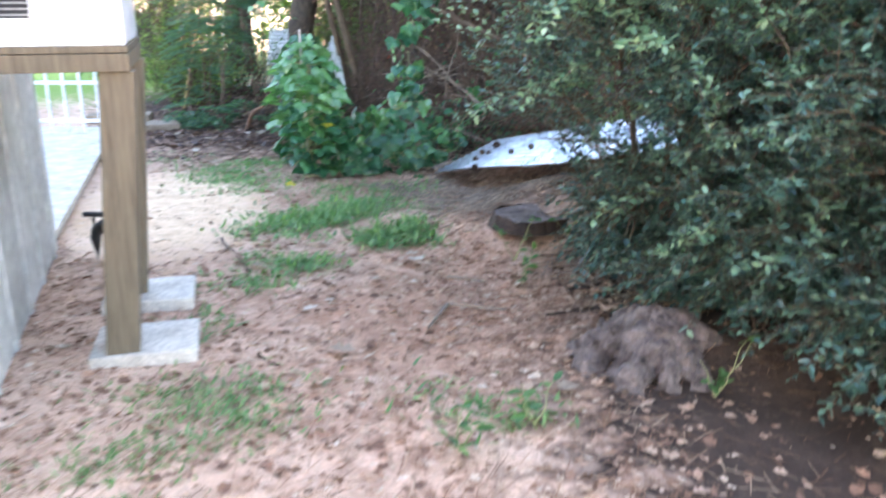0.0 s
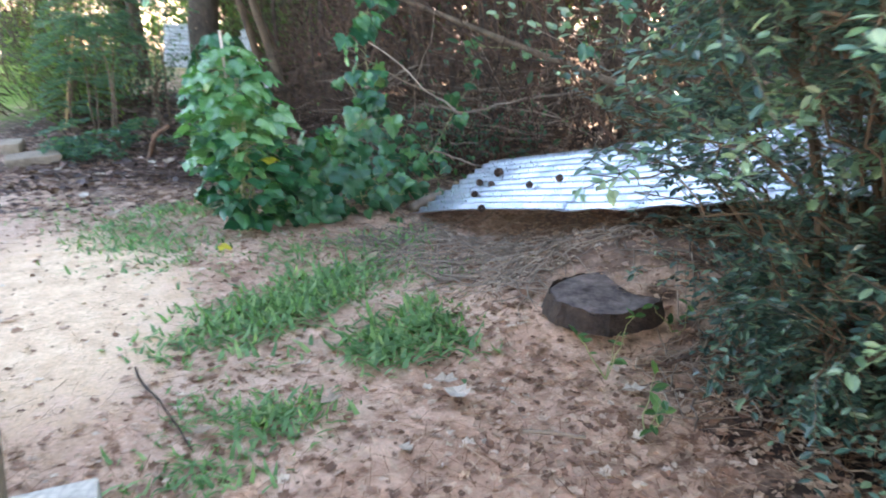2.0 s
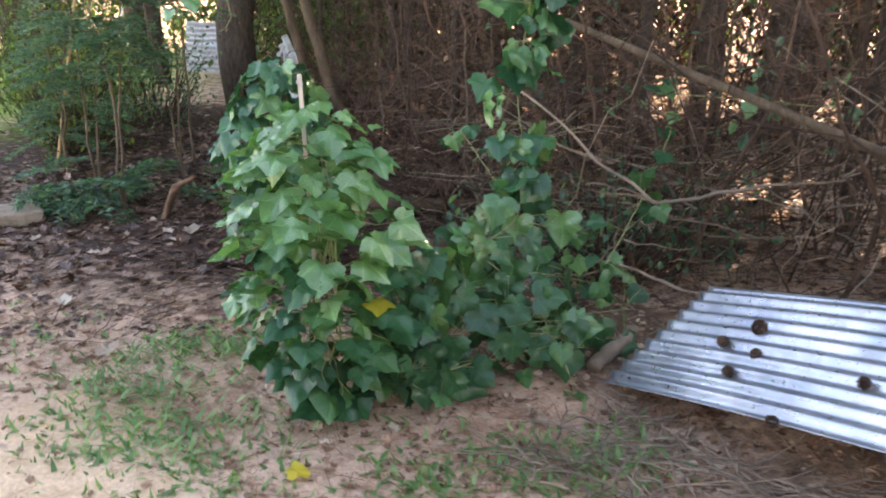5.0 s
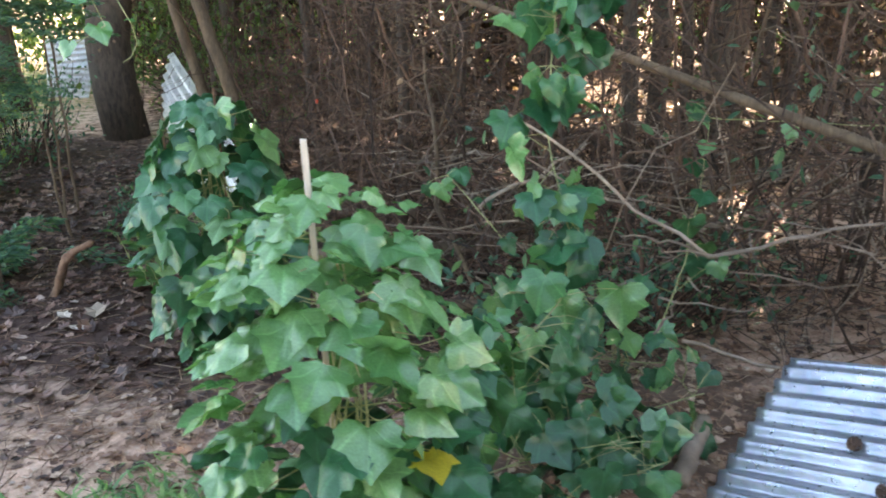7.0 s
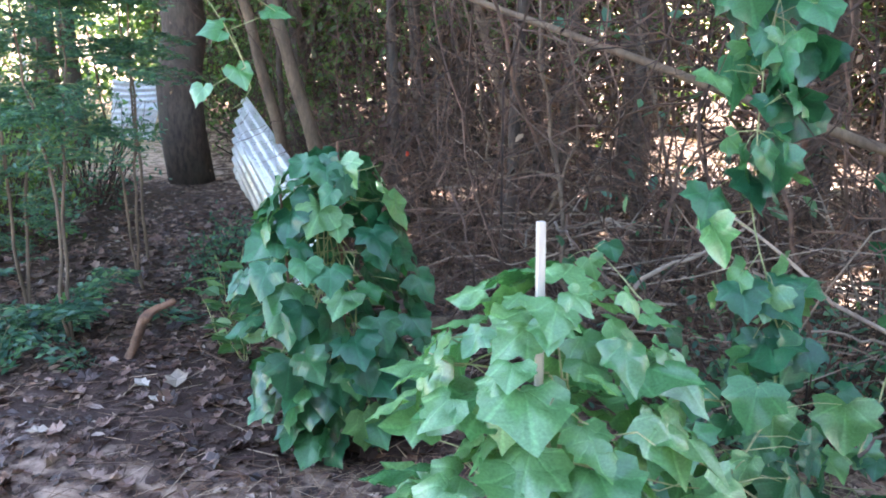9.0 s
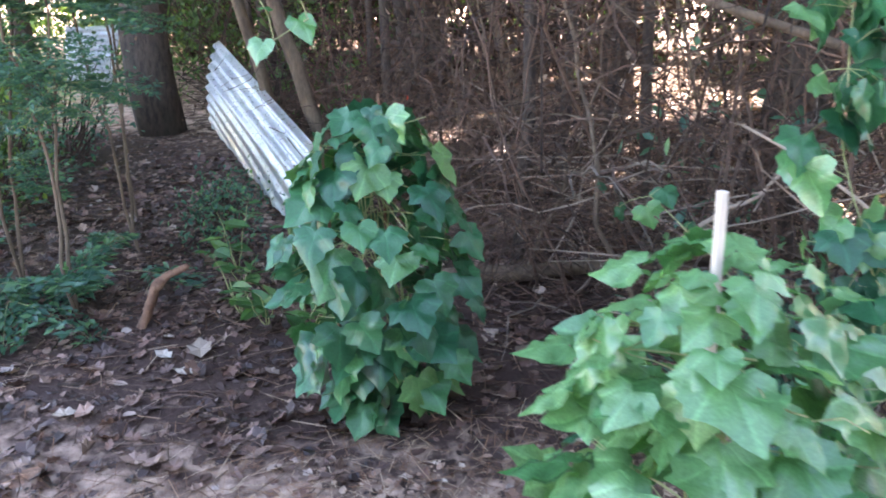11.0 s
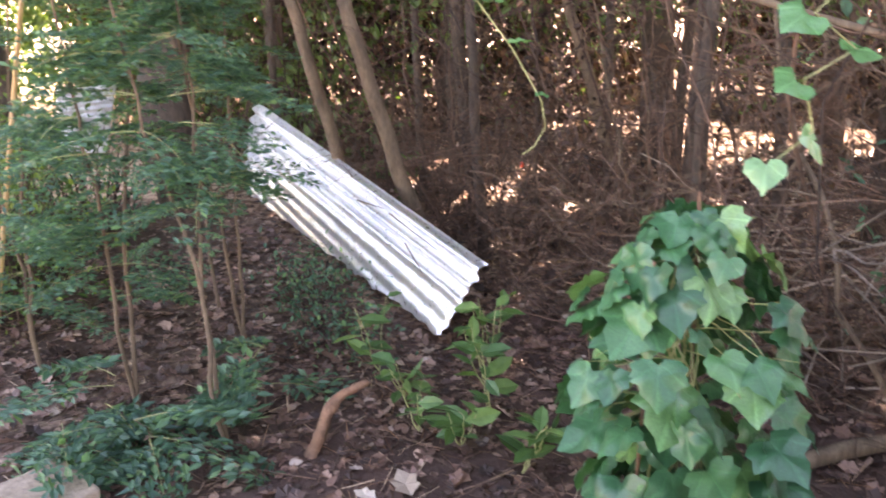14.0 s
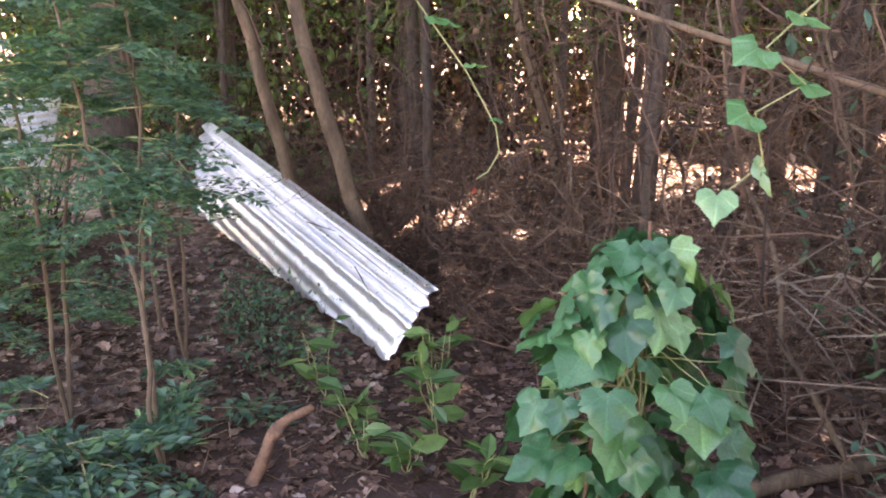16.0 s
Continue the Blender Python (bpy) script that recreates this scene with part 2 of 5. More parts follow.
STAKE = plain_mat("pale_stake", (0.55, 0.47, 0.38), (0.72, 0.64, 0.54), 18, 0.8, stretch=(1, 1, 0.1))
CONE = plain_mat("pine_cone", (0.05, 0.03, 0.022), (0.16, 0.09, 0.06), 20, 0.9)
BERRY = plain_mat("red_fruit", (0.55, 0.04, 0.02), (0.75, 0.09, 0.03), 10, 0.35)
STONE = plain_mat("tan_stone", (0.22, 0.165, 0.115), (0.40, 0.31, 0.23), 7, 0.9, relief=0.6, dist=0.01)
LITTER = leaf_mat("dead_leaves", [(0.0, (0.17, 0.092, 0.062)), (0.3, (0.31, 0.175, 0.12)), (0.65, (0.50, 0.325, 0.235)), (0.92, (0.60, 0.435, 0.33)), (1.0, (0.70, 0.58, 0.47))], 0.75, 0.1, spec=0.3)
# withered brown, darkened to put the brush's inner shade into the leaves
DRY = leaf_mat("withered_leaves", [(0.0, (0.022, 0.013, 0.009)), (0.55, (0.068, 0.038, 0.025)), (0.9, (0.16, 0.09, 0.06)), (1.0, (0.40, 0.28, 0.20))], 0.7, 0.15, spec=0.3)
DARK_LITTER = leaf_mat("dark_dead_leaves", [(0.0, (0.03, 0.016, 0.012)), (0.4, (0.10, 0.052, 0.038)), (0.8, (0.23, 0.125, 0.09)), (0.95, (0.36, 0.23, 0.17)), (1.0, (0.46, 0.36, 0.30))], 0.5, 0.05, spec=0.5)
PALE_LEAF = leaf_mat("pale_dead_leaf", [(0.0, (0.36, 0.27, 0.20)), (1.0, (0.60, 0.51, 0.42))], 0.7, 0.1, island=False)
STRAW = leaf_mat("pine_straw", [(0.0, (0.14, 0.06, 0.032)), (0.5, (0.36, 0.19, 0.105)), (1.0, (0.68, 0.5, 0.34))], 0.7, 0.0, spec=0.3)
GRASS = leaf_mat("grass", [(0.0, (0.085, 0.19, 0.075)), (0.6, (0.16, 0.32, 0.12)), (1.0, (0.30, 0.42, 0.19))], 0.5, 0.35)
VINE_LEAF = leaf_mat("vine_leaf", [(0.0, (0.016, 0.095, 0.044)), (0.5, (0.030, 0.140, 0.058)), (0.9, (0.058, 0.195, 0.072)), (1.0, (0.12, 0.27, 0.09))], 0.34, 0.16, island=False, veins=True, spec=0.38)
# young vine leaf, also used as a lit tone for leaves in stronger light
YOUNG_LIT_LEAF = leaf_mat("young_lit_vine_leaf", [(0.0, (0.066, 0.22, 0.082)), (1.0, (0.165, 0.355, 0.14))], 0.24, 0.22, island=False, veins=True, spec=0.8)
YELLOW_LEAF = leaf_mat("yellow_leaf", [(0.0, (0.55, 0.42, 0.04)), (1.0, (0.60, 0.50, 0.06))], 0.5, 0.3, island=False)
PRIVET = leaf_mat("privet_leaf", [(0.0, (0.018, 0.058, 0.048)), (0.5, (0.048, 0.125, 0.096)), (0.85, (0.13, 0.25, 0.175)), (1.0, (0.25, 0.38, 0.23))], 0.3, 0.10, spec=0.8)
# privet leaf lightened to stand for leaves that catch the sky
LIT_PRIVET = leaf_mat("lit_privet_leaf", [(0.0, (0.16, 0.31, 0.21)), (0.6, (0.27, 0.43, 0.285)), (1.0, (0.44, 0.56, 0.35))], 0.3, 0.3, spec=0.8)
WEED = leaf_mat("weed_leaf", [(0.0, (0.04, 0.12, 0.042)), (0.7, (0.075, 0.18, 0.058)), (1.0, (0.15, 0.28, 0.09))], 0.4, 0.35)
FERNY = leaf_mat("feathery_leaf", [(0.0, (0.035, 0.105, 0.078)), (0.7, (0.075, 0.185, 0.118)), (1.0, (0.15, 0.29, 0.125))], 0.38, 0.4)
BRUSH = leaf_mat("brush_leaf", [(0.0, (0.04, 0.09, 0.022)), (0.6, (0.085, 0.165, 0.038)), (1.0, (0.22, 0.31, 0.07))], 0.45, 0.4)
CANOPY = leaf_mat("canopy_leaf", [(0.0, (0.04, 0.085, 0.025)), (1.0, (0.11, 0.19, 0.05))], 0.5, 0.3)


# ---- building helpers ----
def mesh_object(name, data, mat, parent=None, label="", smooth=False):
    ob = new(name, data)
    if mat is not None and not data.materials:
        data.materials.append(mat)
    if smooth:
        data.polygons.foreach_set("use_smooth", [True] * len(data.polygons))
    if parent is not None:
        ob.parent = parent
    if label:
        ob["label"] = label
    return ob


def part(name, bm, mat, parent=None, label="", smooth=False):
    data = bpy.data.meshes.new(name)
    bm.to_mesh(data)
    bm.free()
    return mesh_object(name, data, mat, parent, label, smooth)


def empty(name, at, label, category, group="", kind="", turn=0.0):
    ob = new(name)
    ob.matrix_basis = pose(*at, 0, 0, turn)
    return tagged(ob, label, category, group, kind)


def box(bm, x0, y0, z0, x1, y1, z1, bevel=0.004, lean=(0.0, 0.0)):
    made = bmesh.ops.create_cube(bm, size=1.0)["verts"]
    for q in made:
        q.co = Vector(((x0 + x1) / 2 + q.co.x * (x1 - x0), (y0 + y1) / 2 + q.co.y * (y1 - y0), (z0 + z1) / 2 + q.co.z * (z1 - z0)))
        q.co.x += lean[0] * (q.co.z - z0)
        q.co.y += lean[1] * (q.co.z - z0)
    if bevel:
        edges = list({e for q in made for e in q.link_edges})
        bmesh.ops.bevel(bm, geom=edges, offset=bevel, segments=2, affect="EDGES", profile=0.6)
    return bm


def boxed(*a, **k):
    return box(bmesh.new(), *a, **k)


class Soup:
    """Gathers many small pieces into one mesh."""

    def __init__(self):
        self.v, self.f, self.n = [], [], 0

    def add(self, verts, faces):
        self.v.append(np.asarray(verts, dtype=float))
        self.f.extend([tuple(i + self.n for i in q) for q in faces])
        self.n += len(verts)

    def stamp(self, verts, faces, mats, places):
        """One template at many turns (k,3,3) and places (k,3)."""
        verts, k, n = np.asarray(verts, dtype=float), len(places), len(verts)
        if not k:
            return
        out = np.einsum("kij,nj->kni", mats, verts) + places[:, None, :]
        self.v.append(out.reshape(-1, 3))
        base = self.n
        for q in range(k):
            o = base + q * n
            self.f.extend([tuple(i + o for i in g) for g in faces])
        self.n += k * n

    def tube(self, pts, r0, r1, sides=4):
        pts = np.asarray(pts, dtype=float)
        k = len(pts)
        tang = np.gradient(pts, axis=0)
        tang /= np.linalg.norm(tang, axis=1)[:, None] + 1e-9
        ref = np.array([0.0, 0.0, 1.0]) if abs(tang[:, 2]).mean() < 0.8 else np.array([1.0, 0.0, 0.0])
        a = np.cross(tang, ref)
        a /= np.linalg.norm(a, axis=1)[:, None] + 1e-9
        b = np.cross(tang, a)
        r = np.linspace(r0, r1, k)[:, None]
        rings = [pts + r * (a * math.cos(w) + b * math.sin(w)) for w in np.arange(sides) * 2 * math.pi / sides]
        v = np.stack(rings, 1).reshape(-1, 3)
        f = [(i * sides + j, i * sides + (j + 1) % sides, (i + 1) * sides + (j + 1) % sides, (i + 1) * sides + j) for i in range(k - 1) for j in range(sides)]
        f += [tuple(range(sides))[::-1], tuple((k - 1) * sides + j for j in range(sides))]
        self.add(v, f)

    def mesh(self, name):
        data = bpy.data.meshes.new(name)
        data.from_pydata(np.concatenate(self.v).tolist() if self.v else [], [], self.f)
        return data


def soup_part(name, soup, mat, parent=None, label="", smooth=False):
    return mesh_object(name, soup.mesh(name), mat, parent, label, smooth)


def unit(v):
    v = np.asarray(v, dtype=float)
    return v / (np.linalg.norm(v, axis=-1, keepdims=True) + 1e-9)


def frames_of(tip, normal, size):
    """Turns whose y goes to the tip and z to the normal, scaled."""
    tip = unit(tip)
    normal = unit(normal - (normal * tip).sum(-1, keepdims=True) * tip)
    side = np.cross(tip, normal)
    return np.stack([side, tip, normal], -1) * np.asarray(size)[:, None, None]


def to_matrix(m, at):
    return Matrix([[*m[0], at[0]], [*m[1], at[1]], [*m[2], at[2]], [0, 0, 0, 1]])


rng = np.random.default_rng(7)


def wander(start, end, k, amount, r=rng):
    """A wavering line between two points."""
    s, e = np.asarray(start, float), np.asarray(end, float)
    t = np.linspace(0, 1, k)[:, None]
    p = s + (e - s) * t
    step = r.normal(size=(k, 3)) * amount
    w = np.cumsum(step, 0)
    w -= w[0] + (w[-1] - w[0]) * t
    return p + w


# leaf shapes: y to the tip, z up; small fold along the midrib
OVAL = (np.array([[0, 0, 0], [-0.24, 0.35, 0.05], [-0.2, 0.7, 0.04], [0, 1, -0.05], [0.2, 0.7, 0.04], [0.24, 0.35, 0.05]]), [(0, 5, 4, 3), (0, 3, 2, 1)])
NARROW = (np.array([[0, 0, 0], [-0.21, 0.45, 0.04], [0, 1, -0.06], [0.21, 0.45, 0.04]]), [(0, 3, 2), (0, 2, 1)])
BLADE = (np.array([[-0.035, 0, 0], [0.035, 0, 0], [0.028, 0.5, 0.06], [0, 1, -0.08], [-0.028, 0.5, 0.06]]), [(0, 1, 2, 4), (4, 2, 3)])
NEEDLE = (np.array([[-0.012, 0, 0], [0.012, 0, 0], [0.012, 1, 0.0], [-0.012, 1, 0.0]]), [(0, 1, 2, 3)])
DEAD = (np.array([[0, 0, 0.02], [-0.28, 0.22, 0.10], [-0.34, 0.55, 0.02], [-0.12, 0.78, 0.12], [0, 1.05, 0.02], [0.16, 0.76, 0.0], [0.33, 0.5, 0.12], [0.22, 0.2, 0.0]]), [(0, 7, 6, 5, 4), (0, 4, 3, 2, 1)])
LOBED_DEAD = (np.array([[0, 0, 0], [-0.14, 0.12, 0.06], [-0.36, 0.22, 0.16], [-0.27, 0.42, 0.05], [-0.38, 0.60, 0.18], [-0.22, 0.76, 0.05], [0, 1.05, 0.1], [0.23, 0.78, 0.03], [0.37, 0.62, 0.12], [0.28, 0.44, 0.03], [0.34, 0.24, 0.1], [0.12, 0.12, 0.03], [0, 0.5, 0.0]]),
              [(12, 0, 1), (12, 1, 2, 3), (12, 3, 4, 5), (12, 5, 6), (12, 6, 7), (12, 7, 8, 9), (12, 9, 10, 11), (12, 11, 0)])


def vine_leaf_mesh(name, mat, deep, curl, seed):
    """A five-pointed heart-shaped leaf with a folded midrib and wavy rim."""
    r = np.random.default_rng(seed)
    half = [(0.0, -0.02), (-0.13, -0.17), (-0.33, -0.17), (-0.51, -0.02), (-0.49 + 0.09 * deep, 0.15), (-0.54, 0.33), (-0.37 + 0.09 * deep, 0.46), (-0.29, 0.60), (-0.13, 0.80), (0.0, 1.0)]
    out = half + [(-x, y) for x, y in half[-2:0:-1]]
    rim = np.array([(x * 1.12, y * 0.94, 0.0) for x, y in out])
    rim[:, :2] += r.normal(size=(len(rim), 2)) * 0.015
    mid = np.array([0.0, 0.22, 0.0])
    inner = mid + (rim - mid) * 0.5
    def lift(p):
        x, y = p[:, 0], p[:, 1]
        return 0.10 * np.abs(x) - curl * (y ** 2 * 0.35 + x ** 2 * 0.7) + 0.065 * np.sin(8 * x + 6 * y + seed) + 0.03 * np.cos(13 * y - 4 * x + seed)
    v = np.vstack([mid[None], inner, rim])
    v[:, 2] = lift(v)
    v[1 + len(rim):, 2] += r.normal(size=len(rim)) * 0.025
    n = len(rim)
    f = [(0, 1 + i, 1 + (i + 1) % n) for i in range(n)]
    f += [(1 + i, 1 + n + i, 1 + n + (i + 1) % n, 1 + (i + 1) % n) for i in range(n)]
    f = [q[::-1] for q in f]
    data = bpy.data.meshes.new(name)
    data.from_pydata(v.tolist(), [], f)
    uv = data.uv_layers.new(name="UVMap")
    flat = [c for loop in data.loops for c in (v[loop.vertex_index][0], v[loop.vertex_index][1])]
    uv.data.foreach_set("uv", flat)
    data.materials.append(mat)
    data.polygons.foreach_set("use_smooth", [True] * len(data.polygons))
    if data.polygons[0].normal.z < 0:
        data.flip_normals()
    return data


BIG_LEAVES = [vine_leaf_mesh("vine_leaf", VINE_LEAF, d, c, s) for d, c, s in ((0.0, 0.45, 1), (0.35, 0.35, 2), (0.15, 0.6, 3), (0.55, 0.5, 4), (-0.15, 0.25, 5))]
HEART_LEAVES = [vine_leaf_mesh("heart_leaf", YOUNG_LIT_LEAF, d, c, s) for d, c, s in ((-0.35, 0.2, 11), (-0.25, 0.35, 12))]
NEW_LIT_LEAVES = [vine_leaf_mesh("young_lit_leaf", YOUNG_LIT_LEAF, d, c, s) for d, c, s in ((0.2, 0.5, 6), (0.65, 0.7, 7), (0.4, 0.35, 8))]
GOLD_LEAVES = [vine_leaf_mesh("yellow_leaf", YELLOW_LEAF, 0.4, 0.5, 9)]


A_O, A_U, A_V = Vector((-0.084, 6.318, 0.012)), Vector((0.46, -0.85, 0.22)), Vector((0.489, 0.312, 0.20))


def ease(t):
    t = min(1.0, max(0.0, t))
    return t * t * (3 - 2 * t)


def ground_z(x, y):
    """Height of the earth: ripples, the heap under the steel sheets and the bank behind the stump."""
    p = Vector((x, y, 0.0))
    z = 0.030 * noise.noise(p * 1.1) + 0.014 * noise.noise(p * 4.3) + 0.006 * noise.noise(p * 13.0) - 0.01
    dx, dy = x - A_O.x, y - A_O.y
    u, v = (dx * 0.46 - dy * 0.85) / 0.966, (dx * 0.843 + dy * 0.538)
    if -0.4 < u < 3.6 and -0.7 < v < 1.3:
        top = max(0.0, 0.215 * u + 0.33 * max(-0.1, v) - 0.13)
        z += top * ease((u + 0.1) / 0.5) * ease((3.4 - u) / 0.8) * ease((v + 0.55) / 0.5) * ease((1.2 - v) / 0.5)
    r = math.hypot((x - 1.35) / 0.62, (y - 3.05) / 0.45)
    z += 0.075 * ease(1.4 - math.hypot((x - 0.5) / 0.55, (y - 4.75) / 0.45))
    return z + 0.16 * ease(1.25 - r)


def canopy_gap(p):
    """Openings in the woods' roof: true where a leaf would stand between the sun and a sunlit patch of the floor."""
    d = np.array(SUN_DIR)
    q = p - d * (p[:, 2:3] / d[2])
    x, y = q[:, 0], q[:, 1]
    g = np.sin(1.7 * x + 0.6 * y) + np.sin(1.1 * y - 0.9 * x + 1.0) + 0.7 * np.sin(2.9 * x - 2.1 * y + 2.0) + 0.6 * np.sin(4.3 * y + 3.1 * x)
    wood = (y - np.interp(x, [-2.2, -1.2, -0.3, 0.5, 1.4, 2.6, 5.0], [10.9, 8.7, 7.35, 7.05, 6.5, 5.9, 4.5]) > 1.6) & (x > 1.5) & (y < 26)
    glade = np.hypot((x - 3.4) / 1.6, (y - 12.3) / 0.95) < 1.0 + 0.2 * g
    f = np.sin(6.1 * x + 2.2 * y) + np.sin(5.3 * y - 4.0 * x + 0.7) + 0.8 * np.sin(11.0 * x - 7.5 * y) + 0.6 * g
    brush = (y - np.interp(x, [-2.2, -1.2, -0.3, 0.5, 1.4, 2.6, 5.0], [10.9, 8.7, 7.35, 7.05, 6.5, 5.9, 4.5]) > 0.9) & (x > -0.9) & (y < 15)
    return (wood & (g > 1.0)) | glade | (brush & (f > 1.35))


# ---- the ground: one sheet to the horizon, fine where one walks ----
def make_ground():
    xs = np.unique(np.concatenate([np.linspace(-3000, -60, 7), np.linspace(-60, -5, 23), np.linspace(-5, 4, 121), np.linspace(4, 60, 23), np.linspace(60, 3000, 7)]))
    ys = np.unique(np.concatenate([np.linspace(-3000, -60, 7), np.linspace(-60, -1, 20), np.linspace(-1, 13, 181), np.linspace(13, 70, 24), np.linspace(70, 3000, 7)]))
    gx, gy = np.meshgrid(xs, ys)
    z = np.zeros_like(gx)
    near = (gx > -5) & (gx < 4) & (gy > -1) & (gy < 13)
    for i, j in zip(*np.where(near)):
        z[i, j] = ground_z(gx[i, j], gy[i, j])
    v = np.stack([gx, gy, z], -1).reshape(-1, 3)
    w = len(xs)
    f = [(a * w + b, a * w + b + 1, (a + 1) * w + b + 1, (a + 1) * w + b) for a in range(len(ys) - 1) for b in range(w - 1)]
    data = bpy.data.meshes.new("ground")
    data.from_pydata(v.tolist(), [], f)
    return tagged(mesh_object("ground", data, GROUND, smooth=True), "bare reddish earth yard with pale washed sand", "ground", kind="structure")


make_ground()

# ---- the house beside the path ----
WALL_A, WALL_D = Vector((-1.74, 3.1, 0)), Vector((-0.318, 0.948, 0)).normalized()
WALL_N = Vector((WALL_D.y, -WALL_D.x, 0))


def on_wall(s, out, z):
    return WALL_A + WALL_D * s + WALL_N * out + Vector((0, 0, z))


def wall_box(bm, s0, s1, o0, o1, z0, z1, bevel=0.004):
    turn = math.degrees(math.atan2(WALL_D.y, WALL_D.x))
    sub = boxed(s0, -o1, z0, s1, -o0, z1, bevel)
    tmp = bpy.data.meshes.new("tmp")
    sub.transform(Matrix.Translation(WALL_A) @ pose(0, 0, 0, 0, 0, turn))
    sub.to_mesh(tmp)
    sub.free()
    bm.from_mesh(tmp)
    bpy.data.meshes.remove(tmp)
    return bm


house = empty("house", (-2.4, 0.0, 0), "pale single-storey house with ribbed skirting", "house")
inv = house.matrix_basis.inverted()


def house_part(name, bm, mat, label="", parent=None):
    bm.transform(inv)
    return part(name, bm, mat, parent or house, label)


house_part("wall", wall_box(bmesh.new(), -9.0, 1.30, -5.0, -0.03, 0.0, 2.9), SKIRT)
for k in range(14):
    s1 = 1.30 - k * 0.42
    b = wall_box(bmesh.new(), s1 - 0.415, s1, -0.029, 0.0, 0.0, 1.05, 0.006)
    wall_box(b, s1 - 0.23, s1 - 0.18, 0.0, 0.012, 0.0, 1.05, 0.005)
    house_part("skirting_panel", b, SKIRT)
for k in range(8):
    house_part("siding_board", wall_box(bmesh.new(), -9.0, 1.31, -0.029, 0.012, 1.08 + k * 0.225, 1.30 + k * 0.225, 0.006), WHITE)
house_part("roof", wall_box(bmesh.new(), -9.3, 1.6, -5.3, 0.35, 2.9, 3.02), SHINGLE)

# concrete walk along the house end, and its white railing
bm = bmesh.new()
cs = [bm.verts.new(q) for q in ((-2.24, 4.5, 0.0), (-3.15, 7.5, 0.0), (-3.5, 8.6, 0.0), (-5.2, 8.6, 0.0), (-4.2, 4.5, 0.0))]
face = bm.faces.new(cs)
up = bmesh.ops.extrude_face_region(bm, geom=[face])["geom"]
bmesh.ops.translate(bm, verts=[g for g in up if isinstance(g, bmesh.types.BMVert)], vec=(0, 0, 0.05))
bmesh.ops.recalc_face_normals(bm, faces=bm.faces)
tagged(part("pavement", bm, CONCRETE), "pale concrete walk along the house end", "pavement", kind="structure")

rail = empty("railing", (-3.75, 8.2, 0.05), "white painted metal lattice railing on the walk", "railing")
for k in range(3):
    part("rail_bar", boxed(-0.55, -0.015, 0.10 + k * 0.38, 0.32, 0.015, 0.135 + k * 0.38), WHITE, rail)
for k in range(6):
    part("baluster", boxed(-0.55 + k * 0.165, -0.012, 0.0, -0.525 + k * 0.165, 0.012, 1.0), WHITE, rail)

# ---- the cooling unit on its post platform ----
LEAN_POST = (0.085, 0.01)
platform = empty("platform", (-1.07, 2.82, 0), "treated lumber platform on posts beside the house", "platform", turn=17.0)
PW = 0.118
# own axes: x along the front, y along the side away from the front corner
for px, py, lean in ((-0.135, 0.075, LEAN_POST), (-0.135, 0.755, LEAN_POST), (-0.665, 0.06, (0.0, 0.0))):
    part("post", boxed(px - PW / 2, py - PW / 2, 0.03, px + PW / 2, py + PW / 2, 1.09, 0.006, lean), LUMBER, platform)
part("beam", boxed(-0.74, 0.0, 1.092, 0.0, 0.042, 1.152), LUMBER, platform)
part("beam", boxed(-0.042, 0.044, 1.092, 0.0, 0.80, 1.152), LUMBER, platform)
part("beam", boxed(-0.70, 0.76, 1.092, -0.044, 0.80, 1.152), LUMBER, platform)
part("deck", boxed(-0.74, 0.0, 1.154, 0.0, 0.80, 1.178), LUMBER, platform)

unit_ob = empty("cooling_unit", (-1.07, 2.82, 1.178), "white boxy air conditioner with louvred grilles on the platform", "air conditioner", turn=17.0)
part("body", boxed(-0.66, 0.03, 0.0, -0.005, 0.76, 0.62, 0.012), WHITE, unit_ob)
part("trim", boxed(-0.66, 0.002, 0.0, -0.005, 0.028, 0.028, 0.004), WHITE, unit_ob)
for gx in (-0.645, -0.455):
    fr = bmesh.new()
    box(fr, gx, 0.018, 0.075, gx + 0.165, 0.028, 0.09, 0.002)
    box(fr, gx, 0.018, 0.54, gx + 0.165, 0.028, 0.555, 0.002)
    box(fr, gx - 0.012, 0.018, 0.075, gx, 0.028, 0.555, 0.002)
    box(fr, gx + 0.165, 0.018, 0.075, gx + 0.177, 0.028, 0.555, 0.002)
    grille = part("grille", fr, WHITE, unit_ob)
    part("backing", boxed(gx, 0.0255, 0.091, gx + 0.165, 0.029, 0.539, 0.0), BLACK, grille)
    for k in range(23):
        part("slat", boxed(gx, 0.0135, 0.097 + k * 0.019, gx + 0.165, 0.0245, 0.104 + k * 0.019, 0.0), LOUVRE, grille)
part("side_grille", boxed(-0.004, 0.2, 0.15, 0.001, 0.65, 0.55, 0.002), LOUVRE, unit_ob)

for cx, cy in ((-1.16, 2.96), (-1.34, 3.52)):
    pad = boxed(-0.205, -0.165, -0.01, 0.185, 0.165, 0.052, 0.008)
    ob = tagged(part("paving_pad", pad, CONCRETE), "pale square concrete pad under a post", "paving slab", group="pads under the posts")
    ob.matrix_basis = pose(cx, cy, 0.0, 0, 0, 14)

# drain pipe with a dark elbow by the wall
pipe = empty("drain_pipe", (-1.84, 4.12, 0), "black plastic drain pipe elbow at the wall foot", "pipe")
pipe.scale = (0.6, 0.6, 0.75)
sp = Soup()
